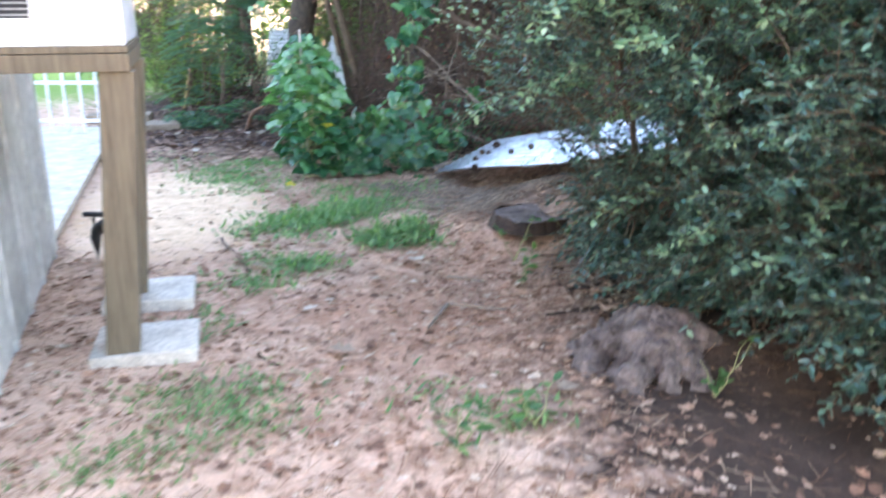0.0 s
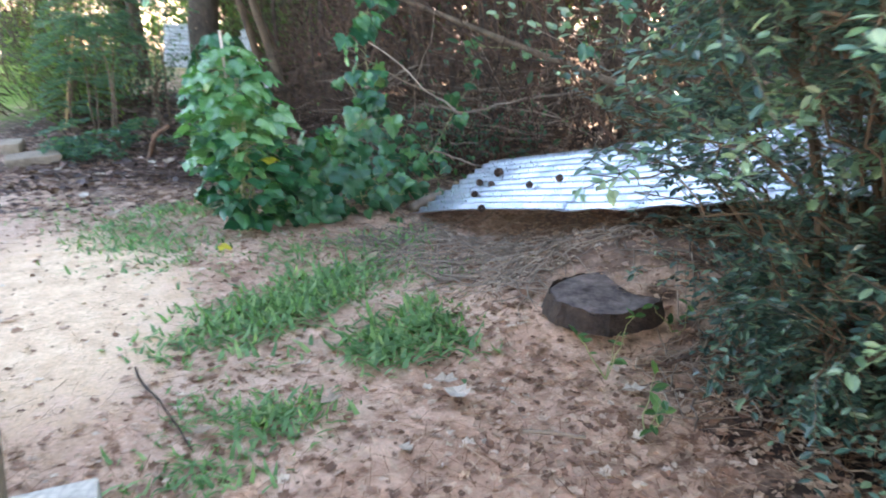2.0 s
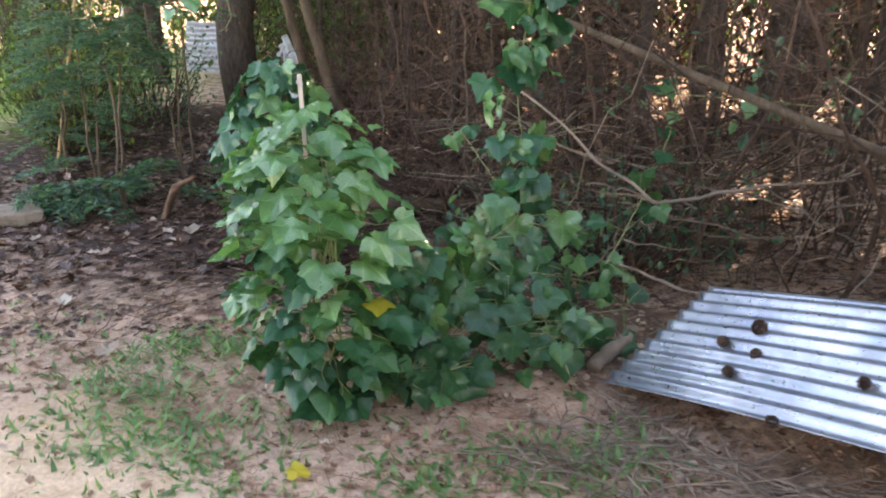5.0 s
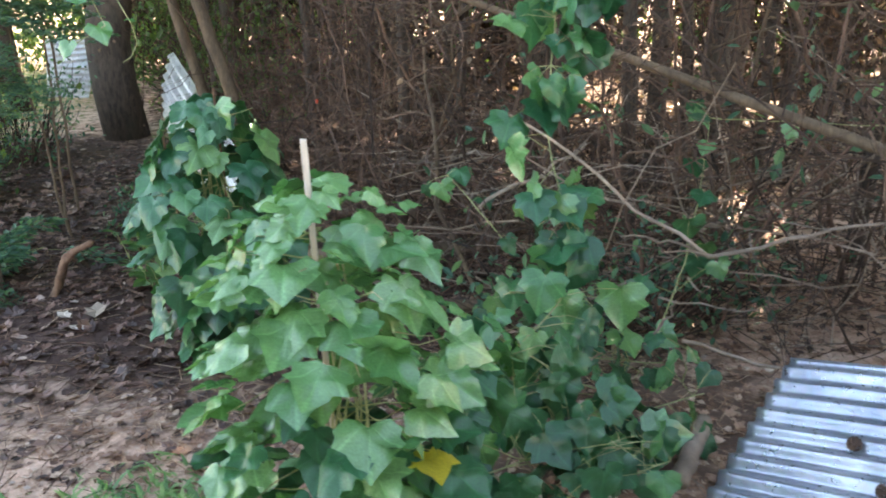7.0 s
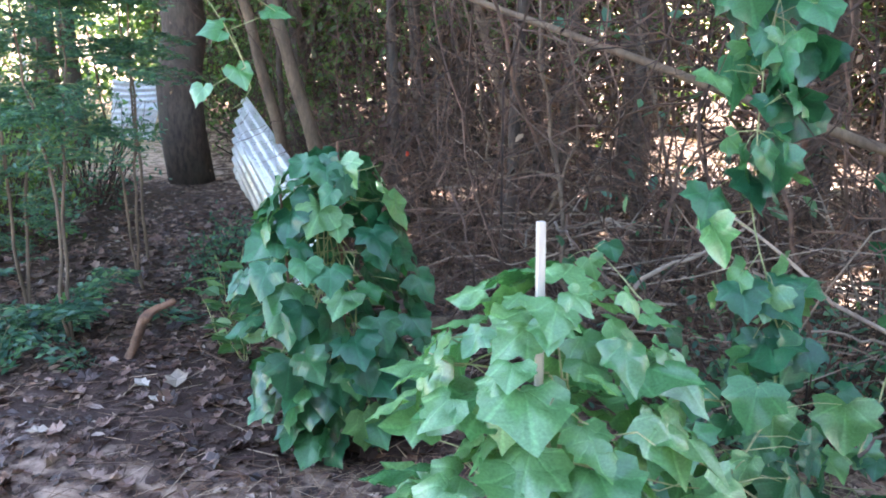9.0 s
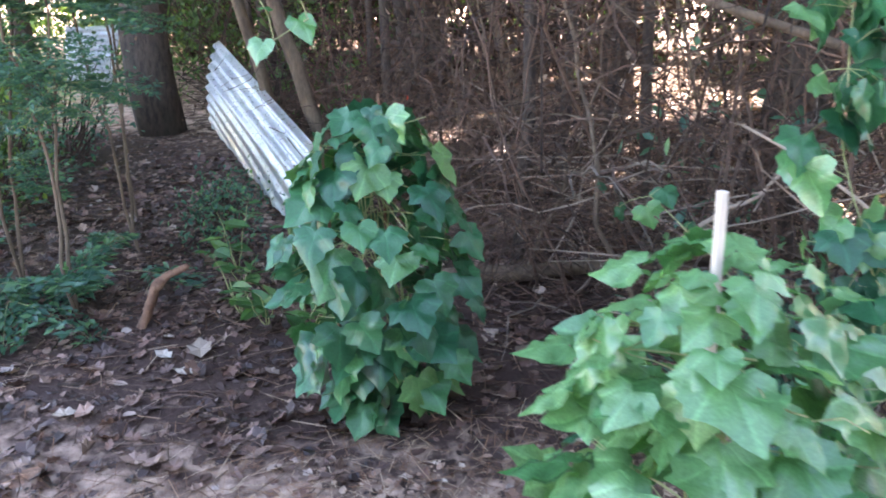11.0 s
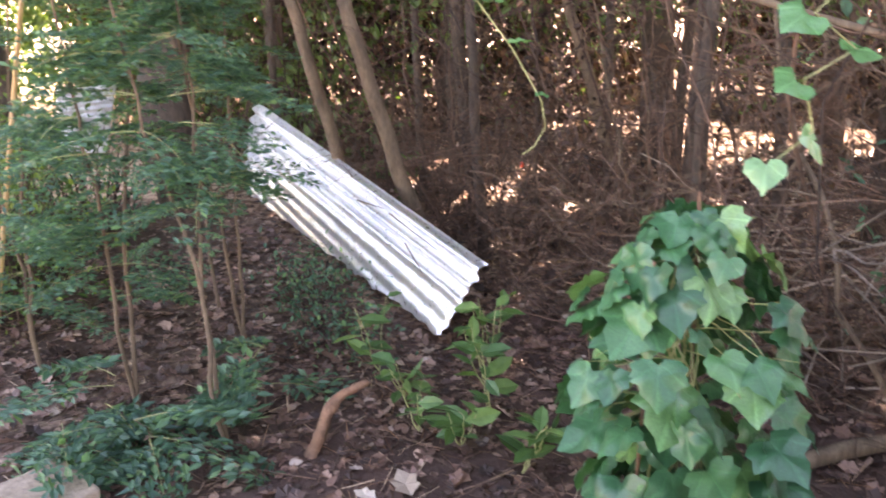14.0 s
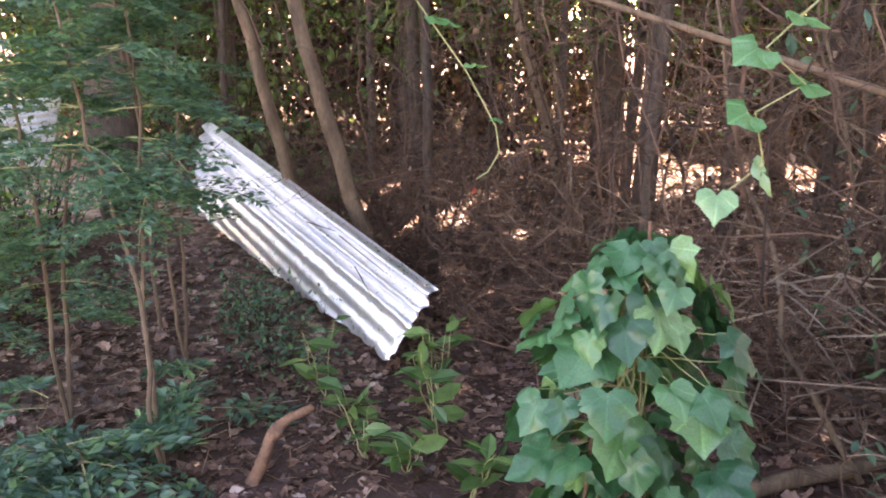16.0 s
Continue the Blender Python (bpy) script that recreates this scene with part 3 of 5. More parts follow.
sp.tube([(0, 0, 0.0), (0.0, 0, 0.16), (0.02, -0.01, 0.22), (0.10, -0.05, 0.26), (0.16, -0.08, 0.25)], 0.045, 0.05, 10)
soup_part("elbow", sp, BLACK, pipe, smooth=True)
sp = Soup()
sp.tube([(-0.09, 0.02, 0.33), (0.0, 0.0, 0.335), (0.13, -0.03, 0.335)], 0.02, 0.02, 8)
sp.tube([(0.0, 0.0, 0.33), (0.0, 0.0, 0.2)], 0.012, 0.012, 6)
soup_part("bracket", sp, BLACK, pipe)


# ---- corrugated sheets ----
def corrugated(length, width, pitch=0.068, depth=0.011, ragged=None, bend=None, nu=40):
    """A rippled steel sheet in its own plane: u along the ridges, v across."""
    nv = int(width / pitch * 8) + 1
    us, vs = np.linspace(0, length, nu), np.linspace(0, width, nv)
    top = np.zeros((nu, nv, 3))
    for i, u in enumerate(us):
        for j, v in enumerate(vs):
            uu, vv = u, v
            if ragged:
                uu, vv = ragged(u, v)
            h = depth * math.cos(2 * math.pi * v / pitch) + (bend(u, v) if bend else 0.0)
            top[i, j] = (uu, vv, h)
    n = nu * nv
    bot = top - np.array([0, 0, 0.0015])
    verts = np.concatenate([top.reshape(-1, 3), bot.reshape(-1, 3)])
    f = []
    for i in range(nu - 1):
        for j in range(nv - 1):
            a, b, c, d = i * nv + j, (i + 1) * nv + j, (i + 1) * nv + j + 1, i * nv + j + 1
            f += [(a, b, c, d), (n + d, n + c, n + b, n + a)]
    for i in range(nu - 1):
        a, b = i * nv, (i + 1) * nv
        f += [(a, n + a, n + b, b), (a + nv - 1, b + nv - 1, n + b + nv - 1, n + a + nv - 1)]
    for j in range(nv - 1):
        a, b = j, (nu - 1) * nv + j
        f += [(a, a + 1, n + a + 1, n + a), (b, n + b, n + b + 1, b + 1)]
    s = Soup()
    s.add(verts, f)
    return s


def sheet(soup, origin, along, across, label, group="corrugated sheets", mat=SHADED_ZINC):
    along, across = Vector(along).normalized(), Vector(across)
    across = (across - along * across.dot(along)).normalized()
    up = along.cross(across)
    ob = soup_part("corrugated_sheet", soup, mat, smooth=True)
    ob.matrix_basis = Matrix([[along[i], across[i], up[i], origin[i]] for i in range(3)] + [[0, 0, 0, 1]])
    return tagged(ob, label, "metal sheet", group)


sheet(corrugated(1.28, 0.665, ragged=lambda u, v: (u - (0.17 if v > 0.60 and u > 1.0 else 0.0), v), bend=lambda u, v: 0.012 * math.sin(3 * u) * (1 - v)),
      A_O, A_U, A_V, "grey corrugated steel sheet lying propped on brush")
A_UN = A_U.normalized()
A_VN = (A_V - A_UN * A_V.dot(A_UN)).normalized()
sheet(corrugated(1.75, 0.68, ragged=lambda u, v: (u, v + 0.012 * math.sin(17 * u) * (v < 0.05)), bend=lambda u, v: 0.012 * math.sin(3 * (u + 1.05)) * (1 - v)),
      A_O + A_UN * 1.05 - A_UN.cross(A_VN) * 0.004, A_U, A_V, "dented corrugated steel sheet overlapping another")

B_TL, B_L, B_TR, B_BR = Vector((-1.628, 12.38, 0.86)), Vector((-1.765, 12.40, 0.12)), Vector((-1.121, 9.394, 0.372)), Vector((-1.308, 9.419, 0.10))


def sheet_b():
    """A sheet that twists from upright at its far end to sloping at its near end, its low rim torn."""
    nu, nv, pitch = 60, 97, 0.086
    width = 0.70
    verts = []
    for i in range(nu):
        u = i / (nu - 1)
        top, low = B_TL.lerp(B_TR, u), B_L.lerp(B_BR, u)
        d = (low - top)
        side = d.normalized()
        span = 0.70 + (0.40 - 0.70) * u
        torn = 0.03 * noise.noise(Vector((u * 22, 0, 0))) + 0.02 * noise.noise(Vector((u * 60, 3, 0)))
        nrm = (B_TR - B_TL).cross(d).normalized()
        for j in range(nv):
            v = j / (nv - 1)
            w = v * (span + torn)
            end = 0.03 * noise.noise(Vector((w * 20, 8, 0))) * (1.0 if i in (0, nu - 1) else 0.0)
            p = top + side * w + nrm * (0.019 * (1 - 0.75 * ease((v - 0.36) / 0.3) * ease((u + 0.3) / 0.6)) * math.cos(2 * math.pi * w / pitch) - 0.05 * math.sin(math.pi * v) * (1 - u)) + (B_TR - B_TL).normalized() * end
            verts.append(p)
    f = [(i * nv + j, (i + 1) * nv + j, (i + 1) * nv + j + 1, i * nv + j + 1) for i in range(nu - 1) for j in range(nv - 1)]
    base = Vector((-1.3, 10.5, 0.0))
    s = Soup()
    s.add([tuple(q - base) for q in verts], f)
    ob = soup_part("corrugated_sheet", s, ZINC, smooth=True)
    ob.location = base
    m = ob.modifiers.new("thickness", "SOLIDIFY")
    m.thickness = 0.002
    return tagged(ob, "torn corrugated steel sheet leaning against saplings in brush", "metal sheet", "corrugated sheets")


sheet_b()
sheet(corrugated(0.58, 0.66, ragged=lambda u, v: (u * (1 - 0.35 * v), v - 0.15 * max(0.0, u - 0.2) * (v < 0.3))),
      (-3.16, 15.3, 0.86), (0.97, 0.10, -0.12), (-0.03, -0.12, -1.0), "small torn corrugated steel sheet hung upright among brush", mat=ZINC)


# ---- pine cones on the sheet ----
def pine_cone():
    s = Soup()
    for k in range(46):
        t = k / 46
        a, rad = k * 2.4, 0.026 * math.sin(math.pi * (0.12 + 0.83 * t))
        c = np.array([math.cos(a) * rad, math.sin(a) * rad, 0.008 + 0.055 * t])
        m = frames_of(np.array([[math.cos(a), math.sin(a), 0.55]]), np.array([[0.0, 0.0, 1.0]]), [0.020])
        s.stamp(np.array([[-0.4, -0.3, 0], [0.4, -0.3, 0], [0.45, 0.5, 0.1], [0, 0.9, 0.2], [-0.45, 0.5, 0.1], [0, 0.2, -0.3]]), [(0, 1, 2, 3, 4), (5, 1, 0), (5, 2, 1), (5, 3, 2), (5, 4, 3), (5, 0, 4)], m, c[None])
    return soup_part("pine_cone", s, CONE)


cone = tagged(pine_cone(), "dark open pine cone lying on the steel sheet", "pine cone", "pine cones on the sheet")
A_N = A_U.normalized().cross((A_V - A_U.normalized() * A_V.dot(A_U.normalized())).normalized())
spots = ((0.37, 0.42), (0.41, 0.16), (0.46, 0.26), (0.33, 0.30), (1.05, 0.29), (0.86, 0.25), (0.70, 0.02))
for k, (u, v) in enumerate(spots):
    q = A_O + A_U.normalized() * u + A_V.normalized() * v + A_N * 0.012
    m = Matrix.Translation(q) @ pose(0, 0, 0, 70, 30 * k, 50 * k)
    m = Matrix.Translation(A_N * 0.012) @ m @ Matrix.Scale(0.76, 4)
    if k == 0:
        cone.matrix_basis = m
    else:
        copy_thing(cone, m)


# ---- stump and timber ----
def stump_thing():
    ob = empty("tree_stump", (0.84, 2.92, 0), "weathered grey stump with furrowed roots under the bush", "stump")
    bm = bmesh.new()
    bmesh.ops.create_icosphere(bm, subdivisions=5, radius=1.0)
    for q in bm.verts:
        a = math.atan2(q.co.y, q.co.x)
        ridge = abs(math.sin(a * 3.5 + 1.2 * noise.noise(q.co * 1.4)))
        k = 0.74 + 0.28 * ridge + 0.16 * noise.noise(q.co * 3.1) + 0.10 * noise.noise(q.co * 9.0) + 0.06 * noise.noise(q.co * 23.0)
        q.co = Vector((q.co.x * 0.24 * k, q.co.y * 0.22 * k, max(-0.08, q.co.z * 0.16 * (0.8 + 0.2 * ridge) + 0.03)))
    part("stump_body", bm, STUMP, ob)
    for a, ln, r in ((186, 0.36, 0.052), (205, 0.40, 0.060), (224, 0.36, 0.050), (243, 0.42, 0.062), (262, 0.36, 0.052), (284, 0.36, 0.055), (165, 0.34, 0.05)):
        s = Soup()
        c, d = math.cos(radians(a)), math.sin(radians(a))
        s.tube(wander((c * 0.07, d * 0.07, 0.15), (c * ln * 0.9, d * ln * 0.9, -0.02), 14, 0.008), r * 0.8, r * 0.85, 10)
        bmr = bmesh.new()
        bmr.from_mesh(s.mesh("tmp"))
        bmesh.ops.subdivide_edges(bmr, edges=bmr.edges[:], cuts=1, use_grid_fill=True)
        for q in bmr.verts:
            q.co += Vector((noise.noise(q.co * 17), noise.noise(q.co * 17 + Vector((5, 0, 0))), noise.noise(q.co * 17 + Vector((0, 5, 0))))) * 0.03
            q.co += Vector((noise.noise(q.co * 45), noise.noise(q.co * 45 + Vector((5, 0, 0))), noise.noise(q.co * 45 + Vector((0, 5, 0))))) * 0.016
        part("root", bmr, STUMP, ob)


stump_thing()


def rough_log(name, start, end, r0, r1, mat, label, category, sides=12, seed=3, lump=0.15, k=16):
    rr = np.random.default_rng(seed)
    s0 = np.asarray(start, float)
    s = Soup()
    s.tube(wander((0, 0, 0), np.asarray(end, float) - s0, k, r0 * 0.12, rr), r0, r1, sides)
    bm = bmesh.new()
    bm.from_mesh(s.mesh("tmp"))
    for q in bm.verts:
        q.co += Vector((noise.noise(q.co * 9 + Vector((seed, 0, 0))), noise.noise(q.co * 9 + Vector((0, seed, 0))), noise.noise(q.co * 9))) * r0 * lump * 2
    ob = part(name, bm, mat, smooth=True)
    ob.location = start
    return tagged(ob, label, category)


rough_log("cut_log", (-0.08, 6.43, 0.02), (0.14, 6.66, 0.05), 0.030, 0.026, PALE_TWIG, "short pale cut log at the sheet's edge", "log", seed=5)
rough_log("fallen_log", (-0.75, 7.92, 0.03), (1.1, 7.7, 0.06), 0.032, 0.026, PALE_BARK, "grey fallen log on the thicket floor", "log", seed=6)
rough_log("fallen_log", (-0.9, 8.75, 0.05), (1.6, 8.3, 0.08), 0.040, 0.03, PALE_BARK, "grey fallen log deep in the thicket", "log", seed=16)
rough_log("fallen_limb", (-1.5, 9.13, 1.89), (2.0, 5.85, 0.34), 0.006, 0.028, PALE_BARK, "long pale fallen limb hung across the thicket", "branch", seed=8, lump=0.12, k=30)
rough_log("broken_root", (-2.14, 8.74, -0.02), (-2.03, 8.72, 0.19), 0.024, 0.022, ORANGE_WOOD, "broken orange-brown root sticking up from soil", "root", seed=10, lump=0.45)
rough_log("broken_root", (-2.045, 8.72, 0.17), (-1.91, 8.70, 0.27), 0.023, 0.011, ORANGE_WOOD, "broken orange-brown root end, split and pale", "root", seed=14, lump=0.45)
rough_log("stick", (0.02, 3.42, 0.015), (-0.06, 3.15, 0.01), 0.010, 0.007, PALE_TWIG, "pale broken stick on the ground", "stick", 6, 11, 0.2)
rough_log("stick", (0.03, 3.40, 0.02), (0.28, 3.36, 0.012), 0.007, 0.005, PALE_TWIG, "pale broken stick on the ground", "stick", 6, 12, 0.2)
rough_log("stick", (0.02, 3.80, 0.015), (0.20, 3.74, 0.012), 0.007, 0.006, PALE_TWIG, "pale broken stick on the ground", "stick", 6, 13, 0.2)


def low_stump(at, rad, high):
    """A rotten sawn-off stump: dark furrowed sides, a paler flat top with a broken rim."""
    ob = empty("rotten_stump", at, "low dark rotten stump with a paler flat top", "stump")
    bm = bmesh.new()
    n, rows, rings = 56, 7, []
    for q in range(rows):
        z = high * q / (rows - 1)
        ring = []
        for k in range(n):
            a = 2 * math.pi * k / n
            c = Vector((math.cos(a), math.sin(a), 0))
            w = rad * (1.12 - 0.14 * q / (rows - 1) + 0.05 * noise.noise(c * 2.2) + 0.07 * noise.noise(c * 7 + Vector((0, 0, z * 3))))
            top = high * 0.28 * noise.noise(c * 3.3 + Vector((4, 0, 0))) if q == rows - 1 else 0.0
            ring.append(bm.verts.new((c.x * w, c.y * w, z + top)))
        rings.append(ring)
    for lo, hi in zip(rings, rings[1:]):
        for k in range(n):
            bm.faces.new((lo[k], lo[(k + 1) % n], hi[(k + 1) % n], hi[k]))
    part("stump_side", bm, ROTTEN, ob)
    bm = bmesh.new()
    bmesh.ops.create_circle(bm, cap_ends=True, segments=40, radius=rad * 0.97)
    bmesh.ops.inset_region(bm, faces=bm.faces[:], thickness=rad * 0.3)
    for q in bm.verts:
        q.co.z = high * 0.86 + 0.03 * noise.noise(q.co * 6)
    part("stump_top", bm, STUMP, ob, "grey-brown weathered cut top")


low_stump((0.50, 4.50, ground_z(0.50, 4.64) - 0.035), 0.215, 0.075)


def flat_stone(at, size, label, mat, seed, turn=0, name="stone_slab"):
    bm = boxed(-size[0] / 2, -size[1] / 2, 0, size[0] / 2, size[1] / 2, size[2], 0.012)
    bmesh.ops.subdivide_edges(bm, edges=bm.edges[:], cuts=2, use_grid_fill=True)
    for q in bm.verts:
        q.co += Vector((noise.noise(q.co * 6 + Vector((seed, 0, 0))), noise.noise(q.co * 6 + Vector((0, seed, 0))), 0.4 * noise.noise(q.co * 9))) * 0.025
    ob = part(name, bm, mat, smooth=False)
    ob.matrix_basis = pose(*at, 0, 0, turn)
    return tagged(ob, label, "slab")


for k, (u, v, du, dv) in enumerate(((0.60, 0.32, 0.10, -0.12), (0.72, 0.22, 0.16, 0.05), (0.80, 0.45, 0.08, 0.22), (0.05, 0.35, 0.10, -0.28))):
    ends = [B_TL.lerp(B_TR, a).lerp(B_L.lerp(B_BR, a), c * 0.9) + Vector((-0.03, -0.05, 0.03)) for a, c in ((u, v), (u + du, v + dv))]
    rough_log("stick", ends[0], ends[1], 0.004, 0.002, TWIG, "thin dark twig lying on the leaning steel sheet", "stick", 5, 20 + k, 0.3)
flat_stone((-3.08, 8.78, -0.02), (0.42, 0.30, 0.09), "weathered tan stone slab on leafy soil", STONE, 3, 25)
flat_stone((-3.75, 9.4, -0.02), (0.7, 0.3, 0.10), "weathered grey stone slab at the bed's edge", STONE, 7, 10)


# ---- vine-covered stakes ----
def place_leaf(plant, origin, at, tip, normal, size, meshes, r):
    m = frames_of(np.array([tip], float), np.array([normal], float), [size])[0]
    data = meshes[int(r.integers(len(meshes)))]
    ob = new("leaf", data)
    ob.parent = plant
    ob.matrix_basis = to_matrix(m, np.asarray(at) - np.asarray(origin))
    return ob


def vine_mound(name, at, height, shape, count, size, label, seed, young_lit_top, stake_top=None, stake_lean=(0, 0), gold=2, droop=0.42, flat=1.1):
    """A climbing vine that hides its stake: leaves laid like shingles over a lumpy column. shape: (height share, radius, x shift, y shift)."""
    r = np.random.default_rng(seed)
    plant = empty(name, at, label, "vine")
    hs = [q[0] for q in shape]
    if stake_top:
        part("stake", boxed(-0.0065, -0.006, 0, 0.0065, 0.006, stake_top, 0.002, stake_lean), STAKE, plant, "pale split wooden stake")
    stems = Soup()
    for k in range(9):
        a = r.uniform(0, 6.28)
        stems.tube(wander((0.06 * math.cos(a), 0.06 * math.sin(a), 0), (0.05 * math.cos(a + 2), 0.05 * math.sin(a + 2), height * r.uniform(0.7, 0.97)), 12, 0.02, r), 0.005, 0.002, 5)
    for k in range(60):
        t = r.uniform(0.1, 0.95)
        rad, sx, sy = (np.interp(t, hs, [q[i] for q in shape]) for i in (1, 2, 3))
        a = r.uniform(0, 6.28)
        stems.tube(wander((sx * 0.4, sy * 0.4, height * t), (sx + rad * 0.85 * math.cos(a), sy + rad * 0.85 * math.sin(a), height * t + r.uniform(-0.08, 0.06)), 6, 0.008, r), 0.0022, 0.0012, 4)
    soup_part("stem", stems, VINE_STEM, plant)
    for k in range(count):
        t = (k + r.uniform(0, 1)) / count
        t = 0.03 + 0.97 * t
        rad, sx, sy = (np.interp(t, hs, [q[i] for q in shape]) for i in (1, 2, 3))
        a = k * 2.399963 + r.normal() * 0.25
        rad *= r.uniform(0.66, 1.10) if k % 4 else r.uniform(0.4, 0.75)
        out = np.array([math.cos(a), math.sin(a), 0.0])
        rise = 0.35 + 0.9 * max(0.0, t - 0.6) / 0.4
        normal = out * 0.5 + np.array([0, 0, rise + flat - 0.35]) + r.normal(size=3) * 0.34
        tip = out * 0.9 + np.array([0, 0, -droop]) + r.normal(size=3) * 0.33
        s = size * r.uniform(0.6, 1.2) * (1.0 if t < 0.88 else 0.72)
        p = np.array(at) + np.array([sx, sy, height * t]) + out * (rad - 0.45 * s) + np.array([0, 0, 0.03])
        # fewer pale leaves lower down, so the plant's own shade is in the colour
        young = r.uniform() < young_lit_top * ease((t - 0.12) / 0.6)
        meshes = NEW_LIT_LEAVES if young else BIG_LEAVES
        if gold and t < 0.6 and r.uniform() < 1.7 * gold / count:
            meshes = GOLD_LEAVES
        place_leaf(plant, at, p, tip, normal, s, meshes, r)
    return plant


V1 = (-1.06, 6.30, 0.0)
vine_mound("climbing_vine", V1, 1.00, ((0, 0.16, 0.05, 0), (0.15, 0.24, 0.05, 0), (0.35, 0.32, 0.03, 0), (0.6, 0.32, 0.01, 0), (0.8, 0.26, 0.0, 0), (0.93, 0.20, 0.0, 0), (1.0, 0.12, 0, 0)), 300, 0.110,
           "bright green lobed vine covering a pale wooden stake", 21, 1.0, 1.12, (-0.02, 0.0), 1, 0.3, 1.1)
V2 = (-1.28, 7.76, 0.0)
vine_mound("climbing_vine", V2, 1.00, ((0, 0.20, 0, 0), (0.15, 0.27, 0, 0), (0.4, 0.33, 0, 0), (0.7, 0.33, 0, 0), (0.9, 0.24, 0, 0), (1.0, 0.10, 0, 0)), 215, 0.135,
           "dark green glossy ivy-like vine mounded over stakes", 22, 0.04, None, gold=1, droop=1.0, flat=0.5)
for foot, top in (((0.02, 0.0), (0.02, 0.0, 1.06)), ((-0.14, 0.03), (-0.17, -0.08, 0.93))):
    sp = Soup()
    sp.tube([(0, 0, 0), ((top[0] - foot[0]) / 2 + 0.004, (top[1] - foot[1]) / 2, top[2] / 2), (top[0] - foot[0], top[1] - foot[1], top[2])], 0.006, 0.005, 6)
    ob = tagged(soup_part("garden_stake", sp, ORANGE_WOOD), "thin reddish garden stake inside the vine", "stake", "garden stakes")
    ob.location = (V2[0] + foot[0], V2[1] + foot[1], 0)


def trailing_vine(at, lines, per_metre, size, label, seed, young=0.4, thick=0.003, spread=0.07):
    """A vine along lines given as lists of points; leaves hang from it."""
    r = np.random.default_rng(seed)
    plant = empty("trailing_vine", at, label, "vine")
    stems = Soup()
    for line in lines:
        p = np.asarray(line, float)
        seg = np.linalg.norm(np.diff(p, axis=0), axis=1)
        tt = np.concatenate([[0], np.cumsum(seg)])
        n = max(8, int(tt[-1] / 0.05))
        u = np.linspace(0, tt[-1], n)
        path = np.stack([np.interp(u, tt, p[:, i]) for i in range(3)], -1) + np.cumsum(r.normal(size=(n, 3)) * 0.004, 0)
        main = Soup()
        main.tube(path - np.asarray(at), thick, thick * 0.6, 5)
        soup_part("stem", main, VINE_STEM, plant)
        for k in range(int(tt[-1] * per_metre)):
            q = path[int(r.integers(n))]
            off = r.normal(size=3) * np.array([spread, spread * 0.8, spread * 0.7])
            stems.tube(np.array([q, q + off * 0.6 + (0, 0, 0.01), q + off]) - np.asarray(at), 0.0016, 0.001, 3)
            normal = np.array([-0.1, -0.55, 0.8]) + r.normal(size=3) * 0.35
            tip = np.array([0.0, -0.2, -1.0]) + r.normal(size=3) * 0.5
            place_leaf(plant, at, q + off, tip, normal, size * r.uniform(0.6, 1.2), NEW_LIT_LEAVES if r.uniform() < young else BIG_LEAVES, r)
    soup_part("petiole", stems, VINE_STEM, plant)["kind"] = "stuff"
    return plant


trailing_vine((-0.6, 6.6, 0), [[(-0.85, 6.4, 0.35), (-0.55, 6.55, 0.42), (-0.3, 6.72, 0.5), (-0.24, 6.82, 0.68), (-0.27, 6.95, 1.0), (-0.2, 7.05, 1.3), (-0.1, 7.1, 1.7)]], 58, 0.120,
              "green lobed vine climbing out of brush from the staked plant", 31, 0.22)
trailing_vine((-0.6, 6.45, 0), [[(-0.9, 6.35, 0.2), (-0.5, 6.45, 0.2), (-0.2, 6.5, 0.12)], [(-0.85, 6.3, 0.1), (-0.45, 6.4, 0.08)], [(-0.7, 6.5, 0.3), (-0.35, 6.6, 0.25), (-0.12, 6.62, 0.1)]], 55, 0.115,
              "low green vine leaves spreading at the thicket's foot", 32, 0.08, spread=0.10)
trailing_vine((-0.2, 6.5, 0), [[(-0.65, 6.25, 0.12), (-0.35, 6.35, 0.14), (-0.12, 6.42, 0.10)], [(-0.55, 6.75, 0.42), (-0.35, 6.62, 0.30), (-0.1, 6.65, 0.16), (0.12, 6.7, 0.14)], [(-0.6, 6.6, 0.28), (-0.25, 6.85, 0.24), (0.05, 6.8, 0.2)], [(-0.45, 6.85, 0.5), (-0.2, 6.95, 0.4)]], 34, 0.10,
              "low green vine leaves over dry brush by the sheet", 35, 0.08, spread=0.09)
trailing_vine((0.5, 7.3, 0), [[(-0.3, 7.3, 0.5), (-0.45, 7.6, 0.7)], [(0.1, 6.9, 0.25), (0.25, 7.0, 0.45), (0.5, 7.3, 0.75)], [(0.15, 6.8, 0.12), (0.12, 6.75, 0.3)], [(0.5, 7.4, 0.9), (1.2, 7.2, 0.85)]], 13, 0.085,
              "scattered green vine leaves in the dry brush", 33, 0.1)
trailing_vine((1.2, 7.6, 0), [[(0.90, 6.25, 1.75), (0.92, 6.2, 1.4), (1.0, 6.2, 1.3), (1.14, 6.2, 1.05), (1.1, 6.25, 0.85)], [(1.34, 6.2, 1.8), (1.32, 6.2, 1.4), (1.45, 6.25, 1.1), (1.4, 6.3, 0.9)]], 12, 0.085,
              "vine with heart-shaped leaves hanging by the sheet", 34, 0.1)


